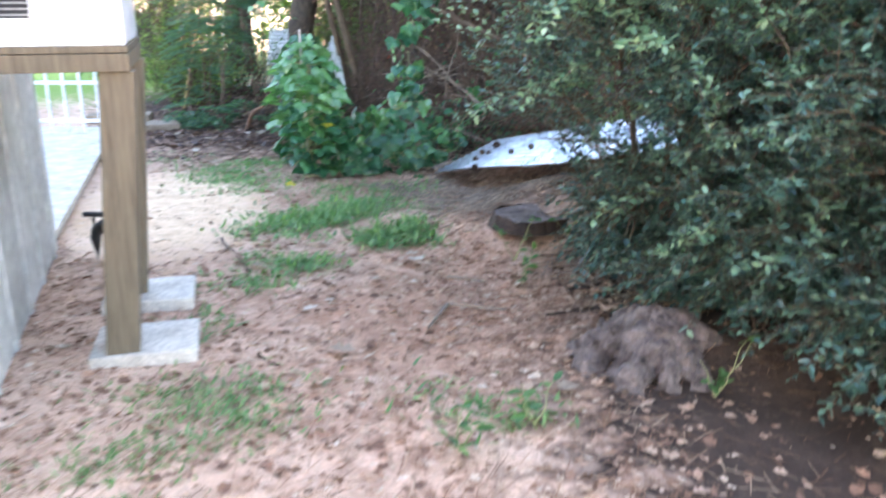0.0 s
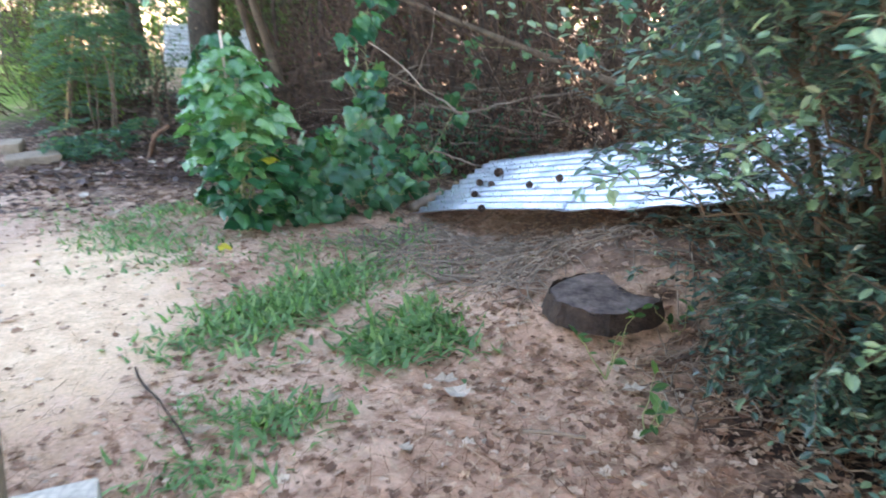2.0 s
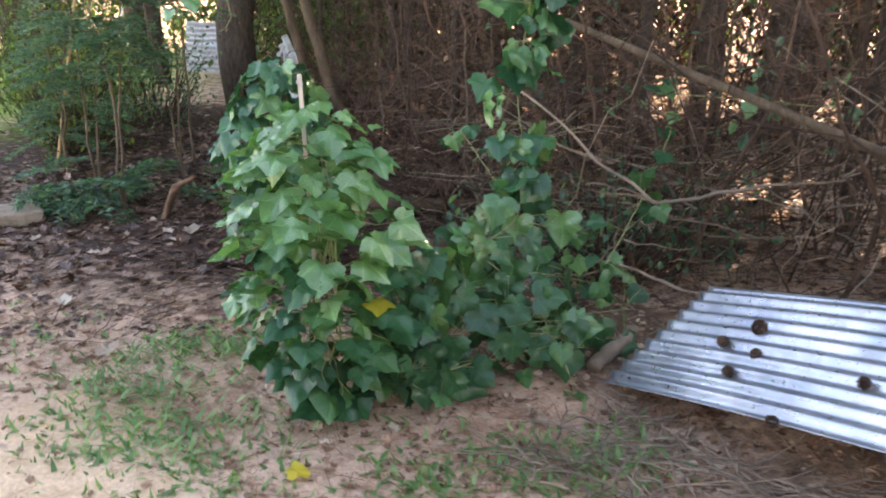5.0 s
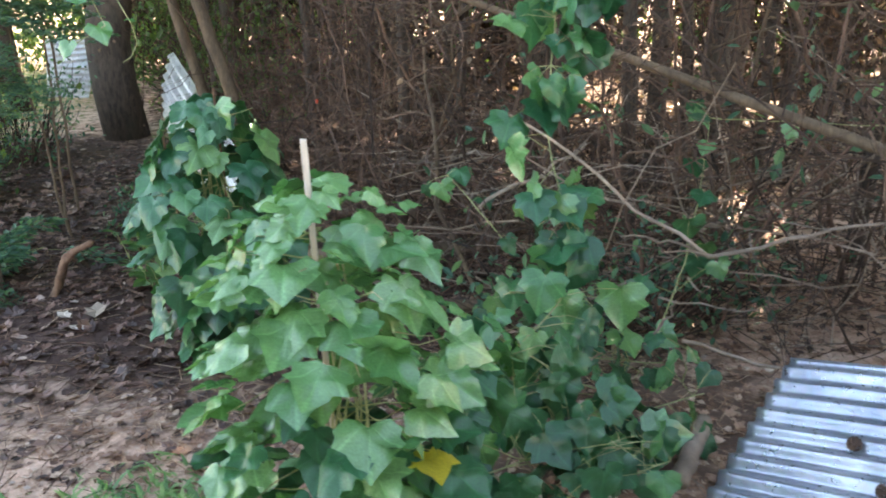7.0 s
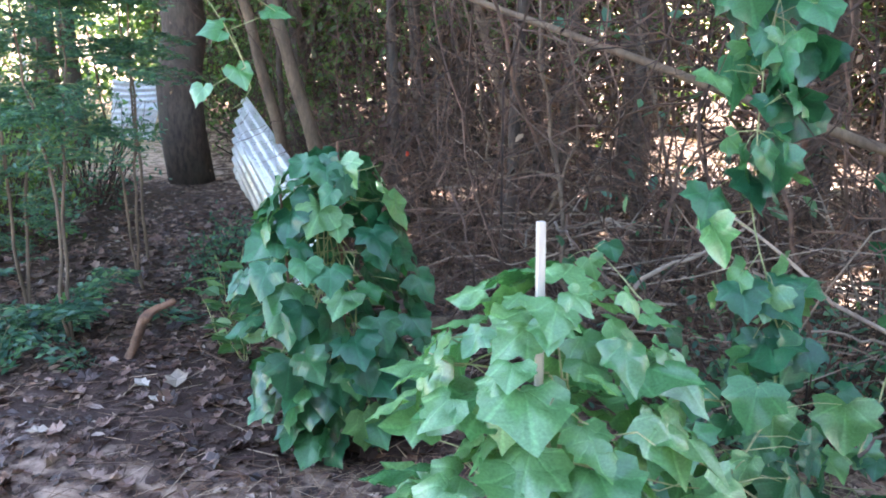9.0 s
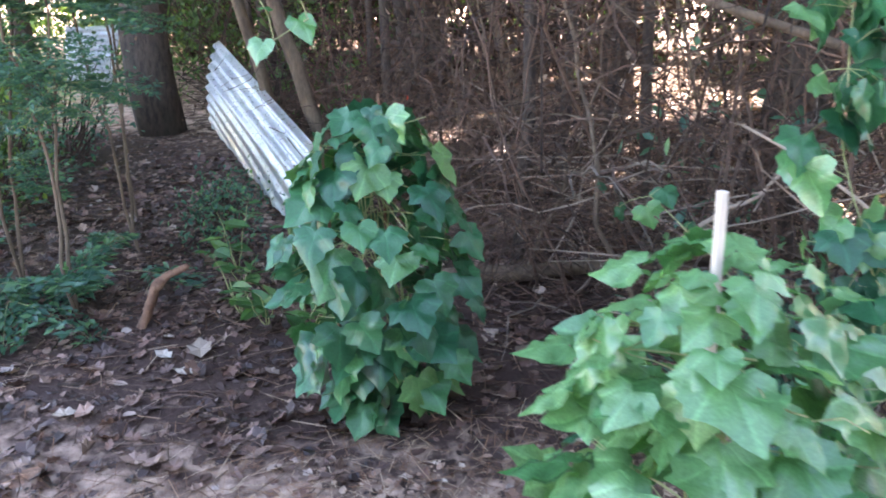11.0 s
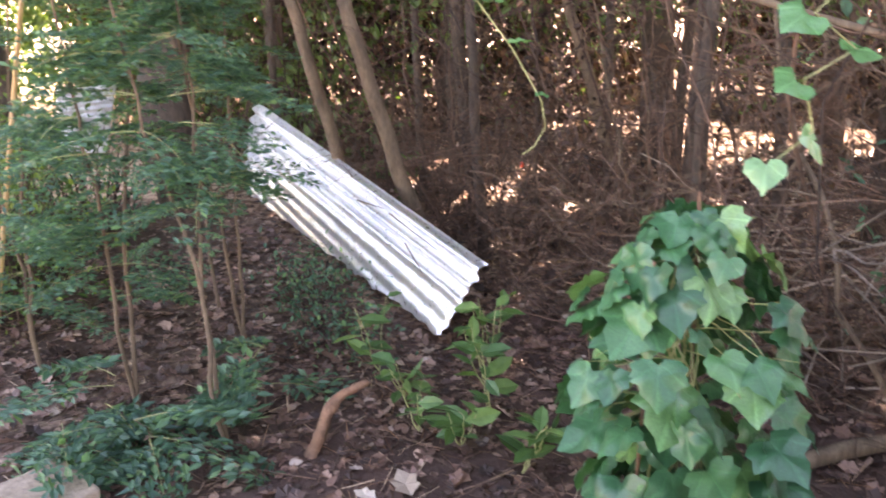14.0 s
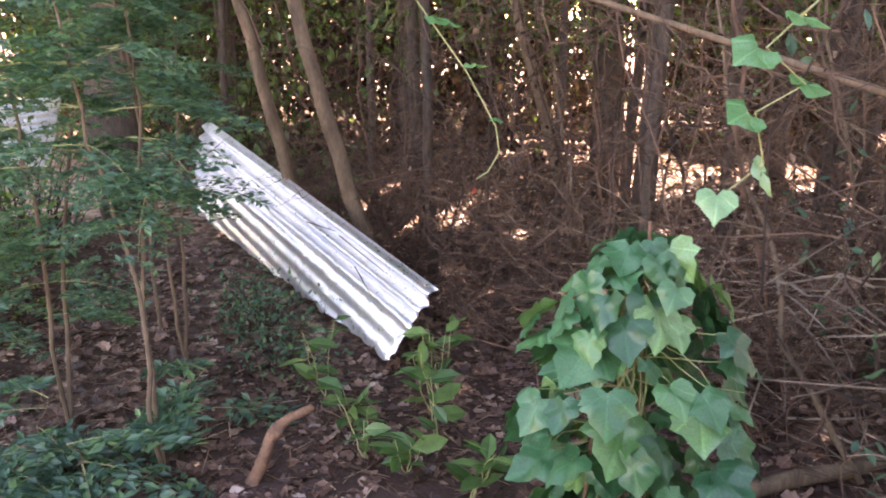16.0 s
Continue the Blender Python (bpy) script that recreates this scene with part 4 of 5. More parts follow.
def hanging_vine(at, line, leaves, label, seed, mat_leaves, size):
    r = np.random.default_rng(seed)
    plant = empty("hanging_vine", at, label, "vine")
    s = Soup()
    s.tube(np.asarray(line, float) - np.asarray(at), 0.0022, 0.0016, 5)
    soup_part("stem", s, VINE_STEM, plant)
    for p, tip, normal, k in leaves:
        place_leaf(plant, at, p, tip, normal, size * k, mat_leaves, r)
    return plant


hanging_vine((-1.57, 7.15, 1.2), [(-1.388, 7.16, 1.984), (-1.438, 7.16, 1.584), (-1.476, 7.165, 1.554), (-1.542, 7.165, 1.507), (-1.446, 7.165, 1.446), (-1.552, 7.165, 1.405), (-1.523, 7.165, 1.318), (-1.603, 7.165, 1.275)],
             [((-1.496, 7.16, 1.554), (0.5, -0.4, -0.1), (0.3, -0.45, 0.85), 1.0), ((-1.562, 7.16, 1.507), (-0.8, -0.2, -0.25), (0, -0.6, 0.8), 1.1), ((-1.466, 7.16, 1.446), (0.8, -0.3, -0.1), (0.3, -0.45, 0.85), 1.0), ((-1.572, 7.16, 1.405), (-0.8, -0.3, -0.1), (0, -0.7, 0.7), 1.0), ((-1.543, 7.16, 1.318), (0.3, -0.3, -0.6), (0.3, -0.5, 0.8), 1.0), ((-1.623, 7.16, 1.275), (-0.3, -0.3, -0.6), (-0.3, -0.5, 0.8), 0.9)],
             "thin vine hanging free with pale sunlit leaves", 41, HEART_LEAVES, 0.064)
hanging_vine((-1.57, 8.1, 1.1), [(-1.80, 8.25, 1.80), (-1.71, 8.19, 1.60), (-1.60, 8.12, 1.42), (-1.535, 8.08, 1.28), (-1.525, 8.077, 1.21), (-1.555, 8.085, 1.16), (-1.59, 8.09, 1.14)],
             [((-1.68, 8.18, 1.56), (0.8, -0.3, -0.1), (0.1, -0.15, 1), 1.2), ((-1.60, 8.12, 1.44), (0.7, -0.5, 0.0), (0.1, -0.2, 1), 0.8), ((-1.53, 8.08, 1.3), (-0.6, -0.3, 0.1), (0, -0.3, 1), 0.5)],
             "dangling yellowish vine end with narrow leaves", 42, NEW_LIT_LEAVES, 0.075)
bm = bmesh.new()
bmesh.ops.create_icosphere(bm, subdivisions=2, radius=0.014)
bmesh.ops.scale(bm, vec=(0.8, 0.8, 1.3), verts=bm.verts)
ob = tagged(part("red_fruit", bm, BERRY, smooth=True), "small red gourd fruit hanging in the thicket", "fruit")
ob.location = (-0.652, 9.934, 0.688)


# ---- shrubs, saplings and trees ----
def oriented_leaves(soup, shape, points, dirs, size, r, up=0.8, spread=0.9):
    """Leaves at points, fanning from the given directions."""
    k = len(points)
    if not k:
        return
    tip = dirs + r.normal(size=(k, 3)) * spread
    normal = np.array([0, 0, up]) + r.normal(size=(k, 3)) * 0.45
    soup.stamp(shape[0], shape[1], frames_of(tip, normal, size * r.uniform(0.6, 1.3, k)), points)


def privet_allowed(p, r):
    """Keeps the bush clear of the path and of the open yard."""
    x, y, z = p
    if y > 3.3 and x < -0.47 + 0.61 * (y - 2.82):
        return False
    if x < 0.06 * y - 0.15 + (0.42 if z < 0.8 else 0.0) + max(0.0, 3.2 - y) * 0.68:
        return False
    if x < 1.2 and y > 2.95 and 0.40 < z < 0.82 and r.uniform() < 0.6:
        return False
    return z > 0.12


def privet(base, rx, ry, h_mid, h_half, want, stem_n, label, seed):
    r = np.random.default_rng(seed)
    base = np.array(base)
    bush = empty("privet_bush", tuple(base), label, "bush", "privet bushes")
    twigs, leaves = Soup(), Soup()
    for k in range(stem_n):
        a = k * 0.9
        foot = np.array([0.18 * math.cos(a), 0.18 * math.sin(a), 0.0])
        s = Soup()
        s.tube(wander(foot, foot * 2.5 + np.array([0, 0, h_mid + 0.6]), 12, 0.03, r), 0.020, 0.008, 7)
        soup_part("stem", s, PALE_BARK, bush)
    tips = 0
    while tips < want:
        a, h = r.uniform(0, 6.28), r.uniform(0.15, h_mid + h_half)
        reach = math.sqrt(max(0.02, 1 - ((h - h_mid) / h_half) ** 2)) * r.uniform(0.5, 1.03)
        end = base + np.array([math.cos(a) * reach * rx, math.sin(a) * reach * ry, h])
        if not privet_allowed(end, r):
            continue
        tips += 1
        start = base + np.array([0.2 * math.cos(a), 0.2 * math.sin(a), max(0.1, h - 0.55 * reach * rx)])
        n = 14
        path = wander(start, end, n, 0.025, r)
        path[:, 2] += 0.18 * np.sin(np.linspace(0, math.pi, n)) * reach
        twigs.tube(path - base, 0.005, 0.0015, 4)
        for q in range(16):
            i = int(r.integers(3, n))
            o = path[i]
            d = unit(path[min(i + 1, n - 1)] - path[i - 1]) + r.normal(size=3) * 0.55
            ln = r.uniform(0.12, 0.30)
            e = o + unit(d) * ln + np.array([0, 0, -0.02])
            if not privet_allowed(e, r):
                continue
            twigs.tube(np.array([o, (o + e) / 2 + (0, 0, 0.012), e]) - base, 0.0018, 0.0009, 3)
            m = 15
            pts = o + (e - o) * np.linspace(0.15, 1.0, m)[:, None]
            side = unit(np.cross(e - o, [0.1, 0.2, 1.0]))
            dirs = unit(e - o) * 0.6 + side * np.where(np.arange(m) % 2, 1, -1)[:, None]
            oriented_leaves(leaves, OVAL, pts - base, dirs, 0.035, r, 1.5, 0.35)
    soup_part("twig_spray", twigs, PALE_BARK, bush)["kind"] = "stuff"
    soup_part("crown", leaves, PRIVET, bush)["kind"] = "stuff"
    return bush


privet((1.45, 4.0, 0.0), 1.75, 1.5, 1.1, 1.75, 470, 7, "large dark green small-leaved privet bush over the stump", 51)
privet((0.95, 3.55, 0.0), 0.95, 0.75, 1.15, 0.75, 110, 3, "arching small-leaved privet sprays over the stump", 53)
privet((1.35, 3.0, 0.0), 0.62, 0.35, 0.36, 0.26, 46, 2, "low privet sprays over the stump's top", 54)
privet((1.75, 2.05, 0.0), 0.75, 0.5, 0.34, 0.36, 45, 2, "low dark green privet sprays beside the stump", 55)
privet((1.45, 3.25, 0.0), 0.75, 0.4, 0.42, 0.42, 130, 2, "dark privet sprays hanging before the sheets", 57)
privet((1.2, 3.75, 0.0), 0.6, 0.5, 0.30, 0.30, 110, 2, "low dark privet sprays over shaded soil", 62)
privet((2.0, 2.6, 0.0), 1.1, 0.85, 0.6, 1.1, 400, 5, "dense dark green privet bush beside the stump", 52)


def privet_sprigs(base, lines, label, seed):
    """Long loose shoots with leaves in pairs."""
    r = np.random.default_rng(seed)
    bush = empty("privet_shoots", base, label, "bush", "privet bushes")
    base = np.array(base)
    for a, e in lines:
        twig, leaves = Soup(), Soup()
        path = wander(a, e, 18, 0.012, r)
        path[:, 2] += 0.05 * np.sin(np.linspace(0, math.pi, 18))
        twig.tube(path - base, 0.003, 0.001, 4)
        soup_part("shoot", twig, PALE_BARK, bush)
        for i in range(4, 18):
            d = unit(path[i] - path[i - 1])
            side = unit(np.cross(d, [0, 0, 1.0]))
            pts = np.repeat(path[i][None], 4, 0) + r.normal(size=(4, 3)) * 0.008
            oriented_leaves(leaves, OVAL, pts - base, d * 0.5 + side * np.array([[1], [-1], [1], [-1]]), 0.040, r, 1.2, 0.35)
        soup_part("leaves", leaves, LIT_PRIVET, bush)["kind"] = "stuff"
    return bush


privet_sprigs((1.0, 3.9, 0.0), (((0.95, 4.0, 1.05), (-0.02, 3.92, 1.28)), ((0.95, 3.9, 0.95), (-0.02, 3.91, 1.23)), ((1.0, 3.9, 1.15), (0.04, 3.89, 1.32)), ((0.95, 3.85, 0.9), (0.30, 3.95, 0.98))),
              "loose pale privet shoots reaching over the sheets", 56)


def random_shoots(count, seed, x, y, z, way, length):
    r = np.random.default_rng(seed)
    out = []
    while len(out) < count:
        a = np.array([r.uniform(*x), r.uniform(*y), r.uniform(*z)])
        e = a + unit(np.array(way) + r.normal(size=3) * 0.28) * r.uniform(*length)
        if privet_allowed(e, r):
            out.append((tuple(a), tuple(e)))
    return out


privet_sprigs((1.0, 3.6, 0.0), random_shoots(165, 58, (0.55, 2.1), (2.7, 4.4), (0.9, 1.9), (-0.8, -0.35, 0.12), (0.3, 0.65)), "pale privet shoots, toned as lit, arching out of the crown", 59)
privet_sprigs((1.4, 2.7, 0.0), random_shoots(34, 60, (1.0, 2.1), (2.7, 3.7), (0.4, 0.95), (-0.8, -0.4, -0.1), (0.25, 0.5)), "pale privet shoots, toned as lit, over the dark hollow", 61)


def feathery_sapling(at, tops, stem_r, fronds, label, seed, low=0.35, leaf=0.032, m=9):
    """A slim sapling with twice-cut feathery leaves."""
    r = np.random.default_rng(seed)
    tree = empty("feathery_sapling", at, label, "sapling")
    ribs, leaves = Soup(), Soup()
    for top in tops:
        path = wander((0, 0, 0), np.asarray(top) - np.asarray(at), 16, 0.012, r)
        s = Soup()
        s.tube(path, stem_r, stem_r * 0.35, 7)
        soup_part("trunk", s, PALE_BARK, tree)
        for k in range(fronds):
            i = int(r.integers(int(16 * low), 16))
            a = r.uniform(0, 6.28)
            d = np.array([math.cos(a), math.sin(a), r.uniform(-0.1, 0.35)])
            ln = r.uniform(0.22, 0.42)
            t = np.linspace(0, 1, 8)[:, None]
            rib = path[i] + d * ln * t + np.array([0, 0, -0.16]) * t ** 2 * ln * 2
            ribs.tube(rib, 0.002, 0.001, 3)
            side = unit(unit(np.cross(d, [0, 0, 1])) + np.array([0, 0, r.normal() * 0.2]))
            for flank in (-1, 1):
                for q in range(2, 8):
                    o = rib[q]
                    pd = unit(side * flank + d * 0.55 + np.array([0, 0, -0.12]))
                    pl = 0.105 * (1 - 0.5 * abs(q - 4.5) / 4)
                    pts = o + pd * pl * np.linspace(0.1, 1, m)[:, None]
                    across = unit(np.cross(pd, [0, 0, 1]))
                    for w in (-1, 1):
                        dirs = np.repeat((across * w + pd * 0.5)[None], m, 0)
                        oriented_leaves(leaves, NARROW, pts, dirs, leaf, r, 1.0, 0.25)
    soup_part("leaf_ribs", ribs, VINE_STEM, tree)["kind"] = "stuff"
    soup_part("crown", leaves, FERNY, tree)["kind"] = "stuff"
    return tree


feathery_sapling((-2.40, 8.92, 0), [(-2.62, 9.3, 1.95), (-2.35, 9.2, 1.6)], 0.010, 24, "slender sapling with feathery dark green leaves", 61, 0.5)
feathery_sapling((-2.70, 9.4, 0), [(-2.75, 9.5, 2.0), (-2.5, 9.6, 2.1)], 0.010, 23, "slender sapling with feathery dark green leaves", 62, 0.3)
feathery_sapling((-3.1, 10.0, 0), [(-3.2, 10.1, 2.2), (-2.9, 10.2, 2.0)], 0.010, 26, "slender sapling with feathery dark green leaves", 63, 0.15)
feathery_sapling((-2.25, 10.4, 0), [(-2.3, 10.5, 2.2)], 0.011, 22, "slender sapling with feathery dark green leaves", 68, 0.55)
feathery_sapling((-2.2, 9.75, 0), [(-2.15, 9.7, 2.1), (-2.4, 9.6, 2.0)], 0.009, 22, "slender sapling with feathery dark green leaves", 69, 0.68)
feathery_sapling((-2.93, 9.18, 0), [(-2.95, 9.1, 0.22), (-2.75, 9.2, 0.25)], 0.004, 5, "low feathery seedling on leafy soil", 64, 0.3, 0.055, 5)
feathery_sapling((-2.2, 9.2, 0), [(-2.2, 9.15, 0.28)], 0.004, 6, "low feathery seedling on leafy soil", 65, 0.4, 0.055, 5)
feathery_sapling((-2.65, 8.95, 0), [(-2.7, 8.9, 0.20)], 0.004, 5, "low feathery seedling on leafy soil", 66, 0.3, 0.055, 5)


def weed(at, k, size, label, seed, height=0.25):
    r = np.random.default_rng(seed)
    plant = empty("broadleaf_weed", at, label, "weed")
    s, lv = Soup(), Soup()
    for q in range(3):
        a = r.uniform(0, 6.28)
        top = np.array([0.1 * math.cos(a), 0.1 * math.sin(a), height * r.uniform(0.6, 1.1)])
        path = wander((0, 0, 0), top, 8, 0.006, r)
        s.tube(path, 0.003, 0.0015, 4)
        for w in range(k // 3):
            i = int(r.integers(2, 8))
            b = r.uniform(0, 6.28)
            d = np.array([[math.cos(b), math.sin(b), 0.15]])
            oriented_leaves(lv, OVAL, path[i][None], d, size, r, 1.0, 0.3)
    soup_part("stem", s, VINE_STEM, plant)
    soup_part("leaves", lv, WEED, plant)
    return plant


for k, (x, y, h) in enumerate(((-1.70, 9.28, 0.3), (-1.45, 8.65, 0.34), (-1.68, 9.0, 0.26), (-1.35, 8.9, 0.4), (-1.5, 8.3, 0.22), (-1.25, 9.1, 0.35), (-1.05, 8.45, 0.3), (-1.62, 8.55, 0.2), (-1.72, 8.72, 0.26), (-0.75, 7.2, 0.3), (0.39, 3.75, 0.2), (0.38, 4.1, 0.22), (0.95, 2.55, 0.2), (0.30, 2.36, 0.16), (0.72, 4.3, 0.2), (0.05, 2.2, 0.12))):
    weed((x, y, 0), 15, (0.115 if k < 8 else 0.085) if k < 10 else 0.05, "small broad-leaved weed on leafy soil", 70 + k, h)


def leafy_brush(at, rx, ry, h, twigs, label, seed, mat=BRUSH, size=0.05, name="shrub", z0=0.1, per=12):
    r = np.random.default_rng(seed)
    bush = empty(name, at, label, "shrub")
    stems, leaves = Soup(), Soup()
    for k in range(twigs):
        a, q = r.uniform(0, 6.28), math.sqrt(r.uniform(0, 1))
        end = np.array([rx * q * math.cos(a), ry * q * math.sin(a), z0 + (h - z0) * r.uniform(0, 1) ** 0.8])
        start = np.array([end[0] * 0.4, end[1] * 0.4, max(0, end[2] - r.uniform(0.3, 0.8))])
        p = wander(start, end, 6, 0.02, r)
        stems.tube(p, 0.006, 0.002, 3)
        pts = p[-3:].repeat(per // 3, 0) + r.normal(size=(per // 3 * 3, 3)) * 0.07
        oriented_leaves(leaves, OVAL, pts, np.tile([0, 0, -0.2], (len(pts), 1)), size, r, 1.0, 0.9)
    soup_part("trunk", stems, TWIG, bush)
    soup_part("crown", leaves, mat, bush)["kind"] = "stuff"
    return bush


leafy_brush((-4.2, 12.2, 0), 1.0, 1.2, 2.6, 330, "bright green leafy shrub at the yard's edge", 81)
leafy_brush((-5.0, 14.5, 0), 1.3, 1.5, 3.0, 420, "bright green leafy shrub at the yard's edge", 82, size=0.06)
leafy_brush((-1.2, 15.4, 0), 1.2, 1.2, 3.0, 360, "green leafy shrub deep in the woods", 83, size=0.06)
leafy_brush((-5.6, 19.0, 0), 2.0, 1.8, 3.5, 420, "green leafy shrub by the lawn", 84, size=0.08)
leafy_brush((-9.5, 27.0, 0), 4.5, 1.8, 4.5, 700, "green hedge beyond the lawn", 85, size=0.13, name="hedge")
leafy_brush((-15.0, 24.0, 0), 3.0, 3.0, 4.5, 500, "green hedge beyond the lawn", 86, size=0.13, name="hedge")
leafy_brush((-1.74, 10.15, 0), 0.26, 0.95, 0.10, 95, "low dark creeping plants over the sheet's rim", 87, FERNY, 0.035, "ground_cover", 0.04)
leafy_brush((-3.35, 11.0, 0), 0.5, 0.45, 0.7, 70, "low green undergrowth among the saplings", 92, BRUSH, 0.045)
leafy_brush((-2.95, 12.2, 0), 0.6, 0.6, 0.9, 90, "low green undergrowth among the saplings", 93, FERNY, 0.05)
leafy_brush((-3.7, 12.6, 0), 0.8, 0.8, 1.2, 150, "low green undergrowth among the saplings", 94, BRUSH, 0.055)
leafy_brush((0.2, 7.4, 0), 0.9, 0.3, 0.5, 70, "sparse dark leaves low in the brush", 89, FERNY, 0.05)
leafy_brush((-3.3, 11.0, 0), 0.6, 0.7, 1.0, 130, "green leafy shrub at the yard's edge", 90)


def tree(at, height, radius, lean, label, seed, crown_r=2.5, crown_n=800, first=3.2, mat=BARK, leaf=0.19, limbs=11):
    r = np.random.default_rng(seed)
    t = empty("tree", at, label, "tree")
    s, lv = Soup(), Soup()
    path = wander((0, 0, -0.05), (lean[0] * height, lean[1] * height, height), 22, radius * 0.22, r)
    s.tube(path, radius * 1.15, radius * 0.4, 12)
    for k in range(limbs):
        i = int(np.interp(first + (height - first) * (k + 0.5) / limbs, path[:, 2], np.arange(22)))
        a = k * 2.4 + r.normal() * 0.3
        d = np.array([math.cos(a), math.sin(a), 0.35])
        limb = wander(path[i], path[i] + d * crown_r * r.uniform(0.6, 1.0), 8, 0.07, r)
        s.tube(limb, radius * 0.35, radius * 0.08, 5)
        n = crown_n // limbs
        pts = limb[r.integers(3, 8, n)] + r.normal(size=(n, 3)) * np.array([0.6, 0.6, 0.4]) * crown_r * 0.33
        pts = pts[~canopy_gap(pts + np.asarray(at))]
        oriented_leaves(lv, OVAL, pts, np.tile([0, 0, -0.3], (len(pts), 1)), leaf, r, 1.2, 0.9)
    soup_part("trunk", s, mat, t, smooth=True)
    soup_part("crown", lv, CANOPY, t)["kind"] = "stuff"
    return t


TREES = ((2.05, 12.5, 8.5, 0.135, (-0.02, 0)), (2.45, 10.3, 8.0, 0.085, (0.03, 0)), (-2.18, 13.2, 9.0, 0.19, (-0.03, 0.0)), (0.95, 14.8, 8, 0.12, (0, 0)), (3.9, 12.2, 9, 0.14, (0, 0)),
         (4.6, 9.0, 8, 0.12, (0.02, 0)), (-0.6, 16.5, 9, 0.13, (0.02, 0)), (3.2, 17.5, 9, 0.15, (0, 0)), (1.4, 19.5, 9, 0.16, (0, 0)), (-4.4, 17.8, 9, 0.16, (0, 0)),
         (8.5, 10.5, 9, 0.15, (0, 0)), (-1.9, 21.0, 9, 0.17, (0, 0)), (9.0, 17.0, 9, 0.15, (0, 0)), (4.0, 22.5, 9, 0.15, (0, 0)), (-7.5, 23.0, 9, 0.17, (0, 0)), (7.0, 12.0, 10, 0.13, (0, 0)), (1.6, 9.6, 8, 0.06, (0.02, 0)), (0.2, 12.9, 8, 0.07, (-0.03, 0)), (-3.6, 15.6, 8, 0.10, (0, 0)), (-1.1, 14.4, 8, 0.09, (0.02, 0)), (2.4, 15.2, 9, 0.10, (0, 0)), (5.6, 19.4, 9, 0.15, (0, 0)), (3.6, 10.9, 8, 0.05, (0.03, 0)), (-0.2, 11.6, 7, 0.045, (-0.06, 0)), (1.3, 11.2, 7, 0.04, (0.08, 0)))
# crowns stand above view; the near ones are made dense to shade the thicket
for k, (x, y, h, rad, lean) in enumerate(TREES):
    near = y < 11.5 and x < 4
    tree((x, y, 0), h + 1.6, rad, lean, "tall dark-barked woodland tree with leafy crown", 100 + k, 3.0 if near else 2.8, 3000 if near else 1300, 3.2 if near else 2.6, leaf=0.17 if near else 0.21)
# added trees whose unseen crowns keep the low sun off the yard
for k, (x, y) in enumerate(((10.5, 13.0), (12.5, 16.5), (11.0, 9.5), (14.0, 12.0), (13.0, 21.0), (5.5, 12.6), (8.0, 11.6), (4.2, 19.6), (8.8, 14.6), (7.3, 13.1))):
    tree((x, y, 0), 12.0, 0.16, (0, 0), "tall dense tree added to keep sun off the yard", 180 + k, 3.1, 2200, 1.8, leaf=0.22, limbs=15)
# added trees whose unseen crowns darken the thicket's edge
for k, (x, y, rad, lx) in enumerate(((-0.35, 8.95, 0.030, 0.05), (0.75, 8.35, 0.035, -0.04), (1.75, 7.85, 0.04, 0.03), (2.9, 7.1, 0.05, 0.0), (0.2, 9.7, 0.03, 0.06), (1.5, 9.1, 0.035, -0.03))):
    tree((x, y, 0), 5.2, rad, (lx, 0), "slim young tree added at the thicket's edge for its crown's shade", 210 + k, 2.3, 2800, 2.7, leaf=0.15, limbs=11)
# more added trees, for crowns that block the sky above the thicket
for k, (x, y) in enumerate(((-0.6, 10.6), (0.5, 10.9), (-1.3, 13.4), (0.6, 9.4), (-0.4, 12.2), (1.9, 8.9))):
    tree((x, y, 0), 6.0, 0.03, (0.02 * (k % 3 - 1), 0), "slim young tree added in the thicket for its crown's shade", 230 + k, 1.9, 2400, 2.4, leaf=0.16, limbs=12)
# leaning trunks with unseen crowns thickened to darken the brush
tree((-1.0, 10.5, 0), 4.5, 0.045, (-0.22, 0.06), "slim leaning young tree with tan bark", 140, 1.7, 1300, 2.4, PALE_BARK, 0.12, 6)
tree((-1.2, 11.0, 0), 4.5, 0.040, (-0.24, 0.05), "slim leaning young tree with tan bark", 141, 1.7, 1300, 2.4, PALE_BARK, 0.12, 6)
tree((0.40, 10.4, 0), 4.5, 0.035, (-0.30, 0.03), "slim leaning young tree with tan bark", 142, 1.7, 1300, 2.4, PALE_BARK, 0.12, 6)

pole = empty("cane_pole", (-3.34, 10.5, 0), "tall dry tan cane pole leaning among saplings", "pole")
sp = Soup()
sp.tube([(0, 0, 0), (0.15, 0, 0.61), (0.45, 0, 1.79), (0.62, 0, 2.5)], 0.014, 0.010, 8)
soup_part("cane", sp, CANE, pole)


# ---- dry thicket: dense twigs at the wood's edge ----
def edge_y(x):
    """The line where the brush begins."""
    return np.interp(x, [-2.2, -1.2, -0.3, 0.5, 1.4, 2.6, 5.0], [10.9, 8.7, 7.35, 7.05, 6.5, 5.9, 4.5])


def open_floor(x, y):
    """The woods behind the front brush, where little grows under the trees."""
    return x > 0.1 and y > float(edge_y(x)) + 2.0


